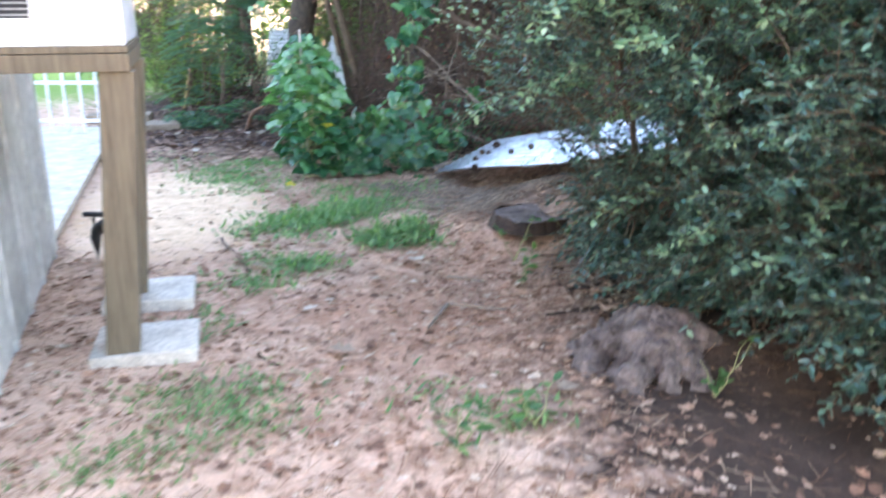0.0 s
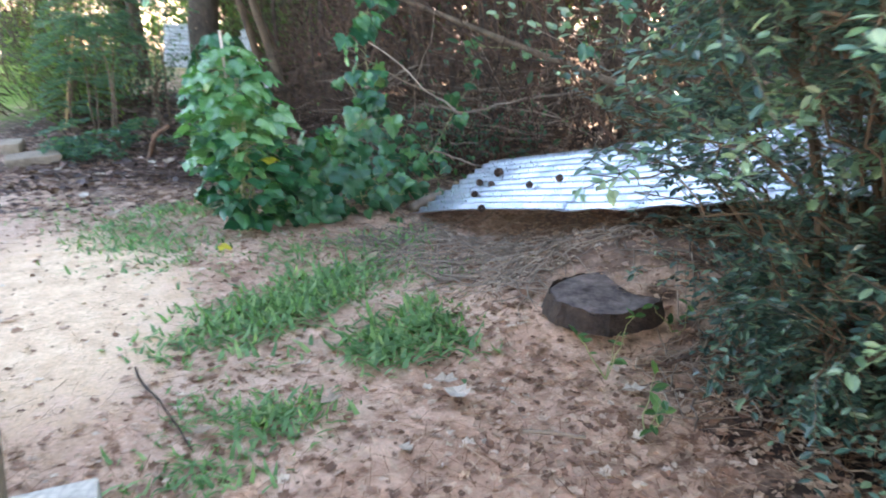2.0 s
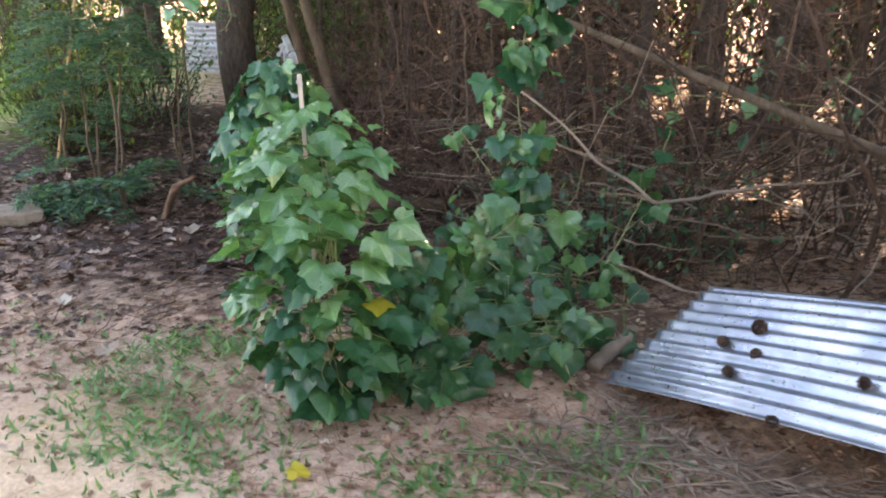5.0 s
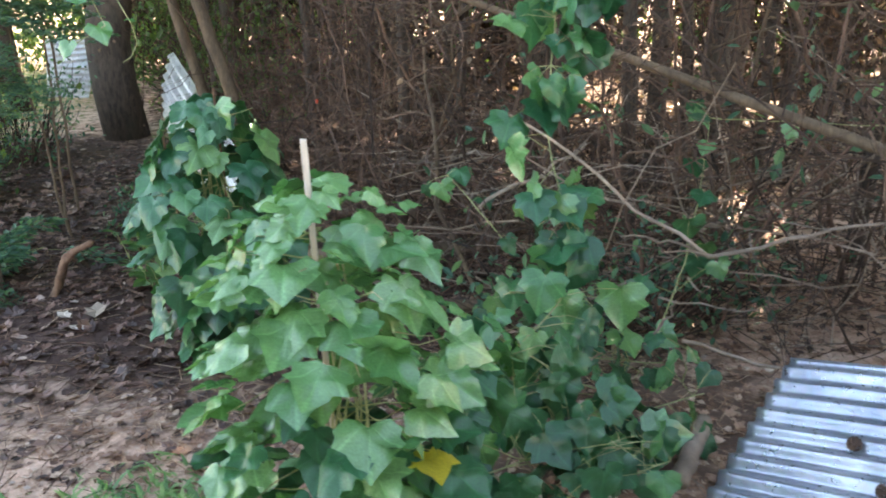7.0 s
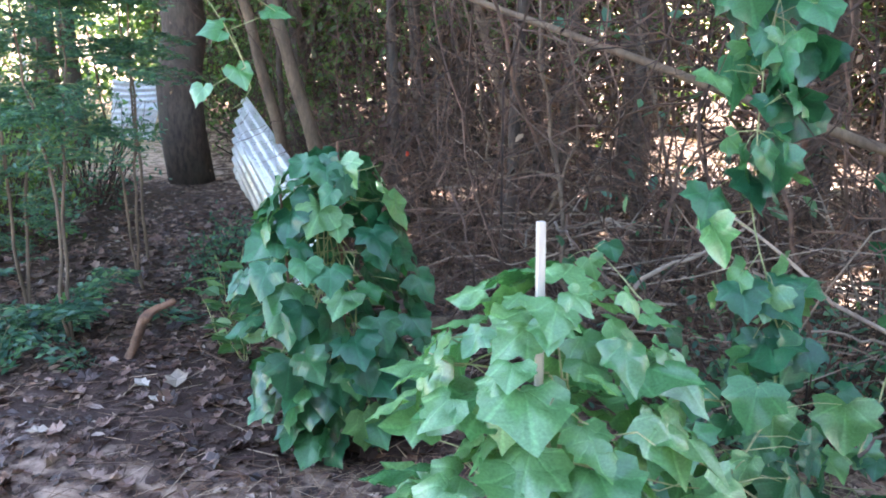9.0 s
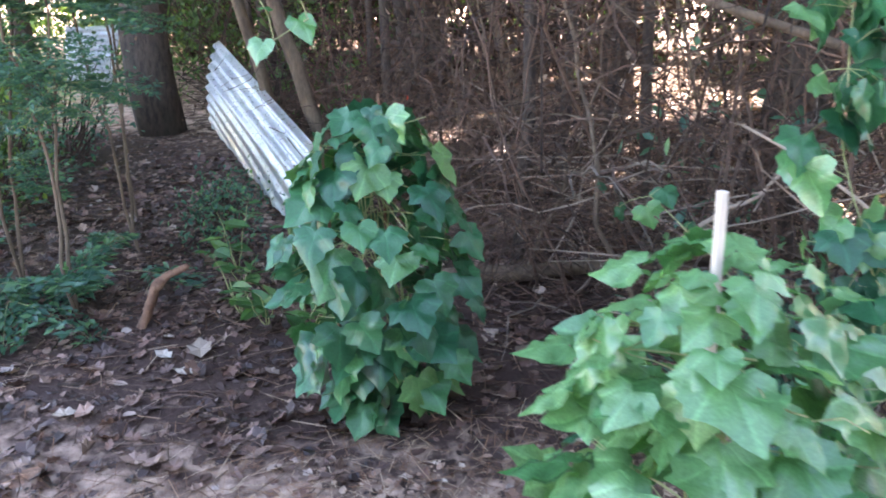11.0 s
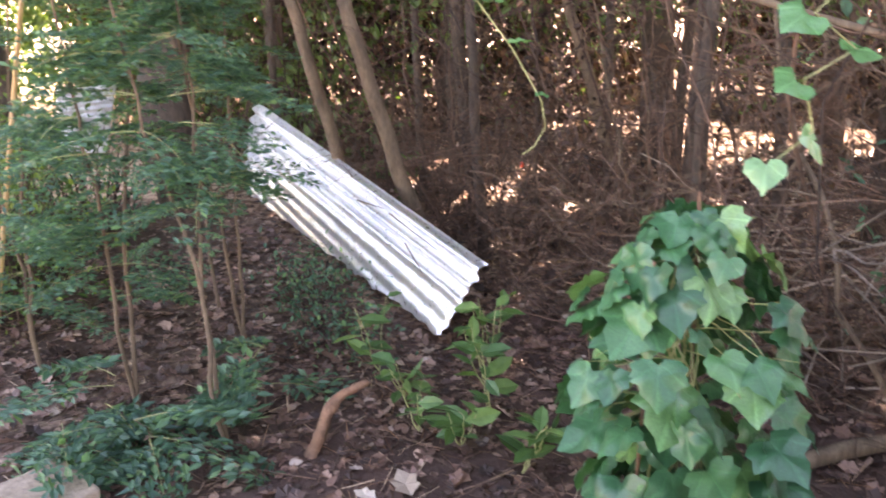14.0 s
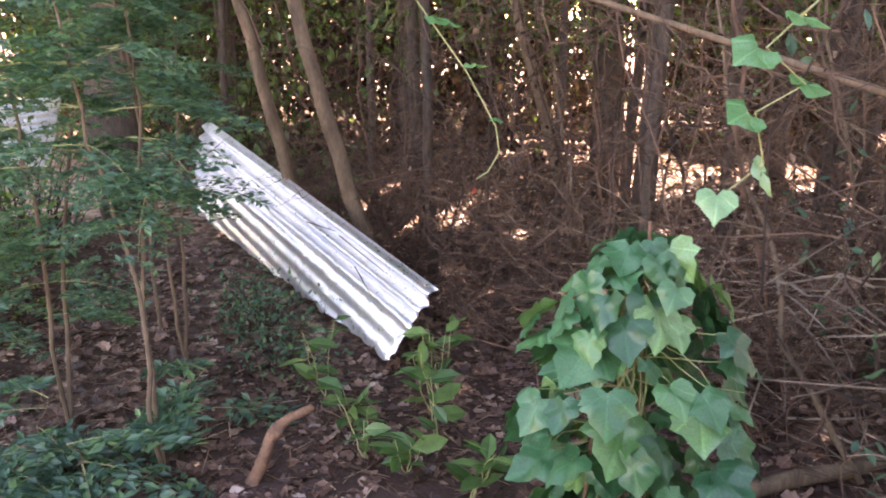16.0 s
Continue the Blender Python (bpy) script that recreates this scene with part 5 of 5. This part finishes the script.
def thicket(name, count, depth, height, length, radius, mat, label, seed, upright, x0=-2.0, x1=5.0):
    r = np.random.default_rng(seed)
    s = Soup()
    for k in range(count):
        x = r.uniform(x0, x1)
        y = edge_y(x) + depth * r.uniform(0, 1)
        z = height * r.uniform(0, 1) ** 1.4
        if r.uniform() < 0.8 and open_floor(x, y):
            continue
        d = unit(np.array([r.normal(), r.normal() * 0.7, r.normal() * upright + 0.35 * upright]))
        ln = length * r.uniform(0.4, 1.3)
        p0 = np.array([x, y, z])
        p1 = p0 + d * ln
        p1[2] = max(0.02, p1[2])
        if any(q[1] < 12.8 and q[0] < -0.93 - 0.175 * (max(9.2, q[1]) - 9.4) for q in (p0, p1)):
            continue
        s.tube(wander(p0, p1, 6, ln * 0.035, r), radius * r.uniform(0.6, 1.4), radius * 0.4, 3)
    ob = soup_part(name, s, mat)
    return tagged(ob, label, "brush", kind="stuff")


thicket("thicket_twigs", 3600, 4.6, 2.4, 0.75, 0.0036, TWIG, "dense dry brown twigs filling the woodland edge", 151, 0.9)
thicket("thicket_stems", 650, 7.0, 0.8, 2.2, 0.007, TWIG, "upright thin brown saplings in the thicket", 152, 2.6, -2.2, 7.0)
thicket("fine_twigs", 800, 3.0, 1.7, 0.45, 0.0028, TWIG, "fine tangled brown twigs in the thicket", 154, 0.7, -1.2, 1.6)
thicket("pale_branches", 330, 1.6, 0.7, 0.9, 0.0050, PALE_TWIG, "bleached dead branches tangled at the thicket's front", 153, 0.35, -0.55, 2.8)


thicket("brush_twigs", 900, 3.4, 1.8, 0.6, 0.0036, BROWN_TWIG, "tangled brown twigs in a lighter tone among the dark brush", 155, 0.8, -0.95, 1.8)


def dead_sapling(x, y, height, thick, lean, twigs, mat, seed):
    """A bare dead sapling or cane: a bent stem with drooping side twigs that fork."""
    r = np.random.default_rng(seed)
    ob = empty("dead_sapling", (x, y, 0), "bare dead brown sapling standing in the thicket", "sapling", "dead saplings")
    n = 14
    path = wander((0, 0, 0), (lean[0] * height, lean[1] * height, height), n, height * 0.012, r)
    path[:, 0] += 0.06 * height * lean[0] * np.sin(np.linspace(0, math.pi, n)) * 3
    s = Soup()
    s.tube(path, thick, thick * 0.4, 6)
    soup_part("trunk", s, mat, ob, smooth=True)
    t = Soup()
    for k in range(twigs):
        i = int(r.integers(2, n))
        a = r.uniform(0, 6.28)
        d = np.array([math.cos(a), math.sin(a), r.uniform(-0.35, 0.9)]) * r.uniform(0.2, 0.75)
        side = wander(path[i], path[i] + d, 7, 0.022, r)
        side[:, 2] -= 0.10 * np.linspace(0, 1, 7) ** 2
        t.tube(side, thick * 0.42, 0.0012, 4)
        for q in range(3):
            j = int(r.integers(2, 7))
            e = side[j] + unit(d + r.normal(size=3) * 0.35) * r.uniform(0.08, 0.28)
            t.tube(wander(side[j], e, 4, 0.012, r), 0.0022, 0.001, 3)
    soup_part("twig_spray", t, mat, ob)["kind"] = "stuff"
    return ob


sr = np.random.default_rng(404)
placed = 0
while placed < 110:
    x = sr.uniform(-0.9, 4.2)
    y = float(edge_y(x)) + 0.15 + 3.9 * sr.uniform() ** 1.3
    if y < 12.8 and x < -0.55 - 0.175 * (max(9.2, y) - 9.4):
        continue
    if open_floor(x, y) and placed % 3:
        continue
    h = sr.uniform(1.2, 3.2)
    dead_sapling(x, y, h, sr.uniform(0.004, 0.013), (sr.normal() * 0.28, sr.normal() * 0.2), int(sr.integers(6, 13)), (BROWN_TWIG, TWIG, BROWN_TWIG, PALE_BARK)[placed % 4], 500 + placed)
    placed += 1


def hung_leaves(name, count, x0, x1, near, far, z1, size, mat, label, seed, clump=9, z0=0.1):
    """Clumps of leaves held in the brush, from near to far metres behind its edge."""
    r = np.random.default_rng(seed)
    x = r.uniform(x0, x1, count)
    y = edge_y(x) + r.uniform(near, far, count)
    z = np.where(x > -0.6, z0, 0.1) + z1 * r.uniform(0, 1, count) ** 0.9
    ok = ~((x < -0.8) & (y < 12.8) & (x > -2.1))
    c = np.stack([x, y, z], -1)[ok].repeat(clump, 0)
    c = c + r.normal(size=c.shape) * 0.13
    c[:, 2] = np.maximum(c[:, 2], 0.03)
    c = c[~canopy_gap(c)]
    s = Soup()
    oriented_leaves(s, OVAL, c, np.tile([0, 0, -0.5], (len(c), 1)), size, r, 0.7, 0.9)
    return tagged(soup_part(name, s, mat), label, "foliage", kind="stuff")


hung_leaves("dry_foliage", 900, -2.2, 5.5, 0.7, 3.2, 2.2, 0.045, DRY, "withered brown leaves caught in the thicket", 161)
hung_leaves("brush_foliage", 130, -0.2, 3.0, 0.0, 1.6, 1.9, 0.075, FERNY, "scattered dark green leaves in the dry thicket", 165, 4)
hung_leaves("undergrowth", 4400, -3.0, 7.0, 4.0, 8.5, 4.0, 0.10, CANOPY, "dark green undergrowth behind the thicket", 162, z0=1.3)
hung_leaves("undergrowth", 5600, -5.0, 10.0, 8.5, 16.0, 6.5, 0.17, CANOPY, "dark green undergrowth deep in the woods", 163)
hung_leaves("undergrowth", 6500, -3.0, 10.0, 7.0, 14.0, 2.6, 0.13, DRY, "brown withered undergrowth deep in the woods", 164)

BR = Soup()
for a, b, rr in (((0.295, 6.93, 0.50), (1.0, 6.75, 0.62), 0.008), ((0.295, 6.93, 0.50), (-0.25, 7.4, 0.95), 0.007), ((0.3, 6.93, 0.5), (0.05, 7.1, 0.55), 0.006), ((0.1, 6.75, 0.30), (0.65, 6.55, 0.18), 0.007), ((1.0, 6.75, 0.62), (1.1, 6.8, 0.75), 0.006), ((0.05, 6.85, 0.28), (0.10, 6.8, 0.42), 0.005), ((-0.35, 7.45, 0.6), (0.1, 7.5, 0.8), 0.008)):
    BR.tube(wander(a, b, 10, 0.012), rr, rr * 0.6, 6)
tagged(soup_part("dead_branch", BR, PALE_TWIG), "forked bleached dead branch in front of the thicket", "branch")


# ---- litter, straw and grass on the ground ----
def scatter(count, sample, shape, size, seed, lift=0.004, tilt=0.35):
    r = np.random.default_rng(seed)
    s = Soup()
    pts = sample(r, count)
    k = len(pts)
    a = r.uniform(0, 6.28, k)
    tip = np.stack([np.cos(a), np.sin(a), r.normal(size=k) * tilt * 0.5], -1)
    normal = np.array([0, 0, 1.0]) + r.normal(size=(k, 3)) * tilt
    z = np.array([ground_z(x, y) for x, y in pts])
    places = np.stack([pts[:, 0], pts[:, 1], z + lift], -1)
    s.stamp(shape[0], shape[1], frames_of(tip, normal, size * r.uniform(0.5, 1.5, k)), places)
    return s


def area(x0, x1, y0, y1, keep=None):
    def sample(r, n):
        p = np.stack([r.uniform(x0, x1, n), r.uniform(y0, y1, n)], -1)
        if keep is not None:
            p = p[[keep(x, y, r) for x, y in p]]
        return p
    return sample


def in_sand(x, y):
    u, w = (x + 1.85) * math.cos(0.28) + (y - 5.3) * math.sin(0.28), (y - 5.3) * math.cos(0.28) - (x + 1.85) * math.sin(0.28)
    return math.hypot(u / 0.75, w / 1.5)


def yard_keep(x, y, r):
    if x > 0.75 and y < 3.2:
        return r.uniform() < 0.2
    return r.uniform() < (0.15 if in_sand(x, y) < 0.85 else 1.0)


tagged(soup_part("leaf_litter", scatter(19000, area(-2.6, 2.2, 1.0, 7.4, yard_keep), DEAD, 0.027, 201, 0.001, 0.18), LITTER), "brown dead leaf fragments over the bare yard", "leaf litter", kind="stuff")
tagged(soup_part("leaf_litter", scatter(21000, area(-4.0, 4.5, 7.0, 13.5), DEAD, 0.042, 202, 0.003, 0.2), DARK_LITTER), "dark brown fallen leaves under the thicket", "leaf litter", kind="stuff")
tagged(soup_part("pine_straw", scatter(26000, area(-2.4, 1.8, 1.0, 7.6, yard_keep), NEEDLE, 0.075, 203, 0.008, 0.12), STRAW), "rusty pine straw scattered on the yard", "pine straw", kind="stuff")
tagged(soup_part("pine_straw", scatter(3200, area(-3.6, 1.5, 7.2, 11.0), NEEDLE, 0.09, 204, 0.012, 0.2), STRAW), "rusty pine straw under the thicket", "pine straw", kind="stuff")

tagged(soup_part("leaf_litter", scatter(5200, area(-2.4, 1.6, 1.0, 7.2, yard_keep), LOBED_DEAD, 0.038, 207, 0.004, 0.25), LITTER), "curled tan oak leaves over the bare yard", "leaf litter", kind="stuff")
# the pale leaf colour also lifts the brightness of the sunlit glade
tagged(soup_part("leaf_litter", scatter(5200, area(0.5, 5.5, 9.0, 15.0), DEAD, 0.075, 208, 0.006, 0.3), LITTER), "sunlit tan leaves on the woodland floor", "leaf litter", kind="stuff")

tagged(soup_part("leaf_litter", scatter(3600, area(-3.4, 1.4, 7.6, 12.0), LOBED_DEAD, 0.062, 209, 0.010, 0.45), DARK_LITTER), "curled red-brown oak leaves on the dark soil", "leaf litter", kind="stuff")

BIG_DEAD = Soup()
BIG_DEAD.add(*LOBED_DEAD)
big_dead = BIG_DEAD.mesh("fallen_leaf")
big_dead.materials.append(PALE_LEAF)
for k, (x, y, s) in enumerate(((-1.891, 8.322, 0.13), (-2.0, 8.36, 0.08), (-0.34, 2.92, 0.11), (0.47, 2.63, 0.10), (-0.15, 4.13, 0.12), (-0.21, 4.2, 0.1), (-0.6, 4.1, 0.08), (-1.95, 6.75, 0.11), (-2.25, 7.3, 0.10), (-1.92, 8.2, 0.07), (-2.3, 8.05, 0.08), (-0.95, 4.02, 0.07), (-0.35, 3.8, 0.06), (0.40, 4.0, 0.08), (-0.62, 3.35, 0.07), (-2.75, 8.3, 0.08))):
    ob = tagged(new("fallen_leaf", big_dead), "pale curled fallen oak leaf on the soil", "leaf", "pale fallen leaves")
    ob.matrix_basis = pose(x, y, 0.012, 6, -5, 47 * k) @ Matrix.Scale(s, 4)
ob = tagged(new("yellow_leaf", GOLD_LEAVES[0]), "yellow fallen leaf by the staked vine", "leaf")
ob.matrix_basis = pose(-1.12, 5.84, 0.03, 25, 10, 20) @ Matrix.Scale(0.062, 4)


def grass_patch(at, rx, ry, blades, height, label, seed, turn=0.0):
    r = np.random.default_rng(seed)
    s = Soup()
    blades = int(blades * 1.25)
    cl = max(3, blades // 9)
    cx = r.normal(size=(cl, 2)) * np.array([rx, ry]) * 0.56
    c, q = math.cos(turn), math.sin(turn)
    cx = np.stack([cx[:, 0] * c - cx[:, 1] * q, cx[:, 0] * q + cx[:, 1] * c], -1)
    pick = r.integers(0, cl, blades)
    pts = np.concatenate([cx[pick] + r.normal(size=(blades, 2)) * 0.075, np.zeros((blades, 1))], 1)
    a = r.uniform(0, 6.28, blades)
    out = r.uniform(0.6, 4.0, blades)
    tip = np.stack([np.cos(a) * out, np.sin(a) * out, np.ones(blades)], -1)
    normal = np.stack([np.cos(a), np.sin(a), np.full(blades, 0.8)], -1)
    s.stamp(BLADE[0] * np.array([3.6, 1, 1]), BLADE[1], frames_of(tip, normal, height * 0.66 * r.uniform(0.35, 1.35, blades)), pts)
    ob = soup_part("grass_patch", s, GRASS)
    ob.location = (*at, -0.005)
    return tagged(ob, label, "grass", kind="stuff")


for k, (x, y, rx, ry, n, h, tn) in enumerate(((-0.80, 5.0, 0.5, 0.22, 1500, 0.10, 0.75), (-0.5, 5.35, 0.25, 0.2, 500, 0.09, 0.5), (-0.08, 4.72, 0.36, 0.22, 1100, 0.11, 0.5), (-0.38, 4.52, 0.08, 0.08, 130, 0.12, 0), (-0.735, 4.07, 0.10, 0.07, 260, 0.09, 0),
                                             (-0.95, 3.76, 0.16, 0.10, 150, 0.08, 0.3), (-0.98, 4.15, 0.09, 0.06, 110, 0.06, 0), (-0.82, 2.56, 0.26, 0.14, 420, 0.055, 0), (-0.64, 2.38, 0.22, 0.10, 260, 0.05, 0), (-0.98, 2.12, 0.22, 0.14, 260, 0.05, 0),
                                             (-1.02, 3.2, 0.10, 0.12, 150, 0.07, 0), (-1.45, 5.85, 0.30, 0.4, 420, 0.08, 0.6), (-1.7, 6.25, 0.25, 0.3, 320, 0.08, 0), (-1.75, 6.65, 0.35, 0.25, 330, 0.07, 0.2), (-0.75, 5.8, 0.4, 0.2, 350, 0.08, 0), (0.02, 2.56, 0.12, 0.10, 90, 0.07, 0),
                                             (0.27, 2.42, 0.10, 0.08, 80, 0.08, 0), (0.05, 5.25, 0.3, 0.15, 260, 0.08, 0), (-0.25, 5.9, 0.3, 0.15, 200, 0.08, 0), (-2.35, 6.95, 0.3, 0.3, 120, 0.06, 0), (-1.55, 6.85, 0.2, 0.15, 160, 0.09, 0))):
    grass_patch((x, y), rx, ry, n, h, "green grass patch on bare earth", 300 + k, tn)

for k, line in enumerate((((-1.28, 4.5), (-1.12, 4.2), (-0.98, 3.9)), ((-0.72, 2.9), (-0.62, 2.8)), ((-1.9, 7.9), (-1.5, 7.6)), ((-2.4, 8.3), (-2.0, 8.25)), ((0.45, 3.3), (0.75, 3.45)), ((0.5, 4.15), (0.95, 4.0)))):
    s = Soup()
    q = np.array([(x, y, ground_z(x, y) + 0.012) for x, y in line])
    s.tube(wander(q[0], q[-1], 10, 0.006), 0.006, 0.003, 5)
    tagged(soup_part("stick", s, TWIG), "thin brown stick on the bare ground", "stick")


def heap(count, seed):
    """Dead twigs heaped along the front of the steel sheets."""
    r = np.random.default_rng(seed)
    s = Soup()
    for k in range(count):
        u, v = r.uniform(0.1, 2.9), r.uniform(-0.55, 0.05)
        x, y = A_O.x + 0.476 * u + 0.843 * v, A_O.y - 0.88 * u + 0.538 * v
        if math.hypot(x - 0.50, y - 4.50) < 0.33:
            continue
        a, ln = r.uniform(0, 6.28), r.uniform(0.1, 0.42)
        d = np.array([math.cos(a), math.sin(a), 0]) * ln
        p = wander((x, y, 0), np.array([x, y, 0]) + d, 6, 0.012, r)
        p[:, 2] = [ground_z(q[0], q[1]) + 0.012 + r.uniform(0, 0.03) for q in p]
        s.tube(p, r.uniform(0.002, 0.005), 0.0015, 4)
    return tagged(soup_part("twig_heap", s, PALE_TWIG), "grey dead twigs heaped before the steel sheets", "twigs", kind="stuff")


heap(650, 210)
GT = Soup()
gr = np.random.default_rng(212)
for k in range(2600):
    x, y = gr.uniform(-3.8, 1.6), gr.uniform(6.9, 11.5)
    a, ln = gr.uniform(0, 6.28), gr.uniform(0.06, 0.30)
    q0, q1 = (x, y, ground_z(x, y) + 0.008), (x + math.cos(a) * ln, y + math.sin(a) * ln, ground_z(x, y) + gr.uniform(0.008, 0.03))
    GT.tube(wander(q0, q1, 4, 0.008, gr), gr.uniform(0.0012, 0.0032), 0.001, 3)
LT = Soup()
for k in range(3600):
    x, y = gr.uniform(-1.5, 1.6), gr.uniform(8.2, 12.6)
    if x < -1.08 - 0.175 * (max(9.2, y) - 9.4) or (open_floor(x, y) and k % 4):
        continue
    d = unit(np.array([gr.normal(), gr.normal(), gr.uniform(-0.1, 0.9)])) * gr.uniform(0.15, 0.6)
    q0 = np.array([x, y, gr.uniform(0.01, 0.85) ** 1.4])
    q1 = q0 + d
    q1[2] = max(0.01, q1[2])
    if q1[0] < -1.15 - 0.175 * (max(9.2, q1[1]) - 9.4):
        continue
    LT.tube(wander(q0, q1, 5, 0.018, gr), gr.uniform(0.0015, 0.0045), 0.001, 3)
tagged(soup_part("low_twigs", LT, BROWN_TWIG), "low tangle of brown twigs behind the leaning sheet", "twigs", kind="stuff")
tagged(soup_part("leaf_litter", scatter(2600, area(-2.5, -0.3, 8.5, 11.4), DEAD, 0.040, 206, 0.005, 0.35), DARK_LITTER), "pale brown fallen leaves round the leaning sheet", "leaf litter", kind="stuff")
tagged(soup_part("ground_twigs", GT, BROWN_TWIG), "small dead twigs strewn on the dark soil", "twigs", kind="stuff")
tagged(soup_part("leaf_litter", scatter(4500, area(-0.1, 1.9, 3.0, 6.3), DEAD, 0.034, 205, 0.003, 0.24), LITTER), "grey-brown dead leaves heaped before the sheets", "leaf litter", kind="stuff")

# far things beyond the lawn
for k, (x, y) in enumerate(((-8.15, 21.9), (-7.6, 22.3), (-9.3, 21.5), (-10.6, 21.1), (-6.0, 22.9))):
    post = boxed(-0.035, -0.035, 0, 0.035, 0.035, 1.7, 0.01)
    ob = tagged(part("fence_post", post, STEEL), "grey steel fence post beyond the lawn", "fence post", "fence posts")
    ob.location = (x, y, 0)
bin_ob = empty("waste_bin", (-7.3, 20.6, 0), "dark plastic waste bin beyond the house", "bin")
part("bin_body", boxed(-0.28, -0.3, 0.0, 0.28, 0.3, 1.0, 0.03), BLACK, bin_ob)
part("lid", boxed(-0.31, -0.33, 1.002, 0.31, 0.33, 1.06, 0.02), BLACK, bin_ob)
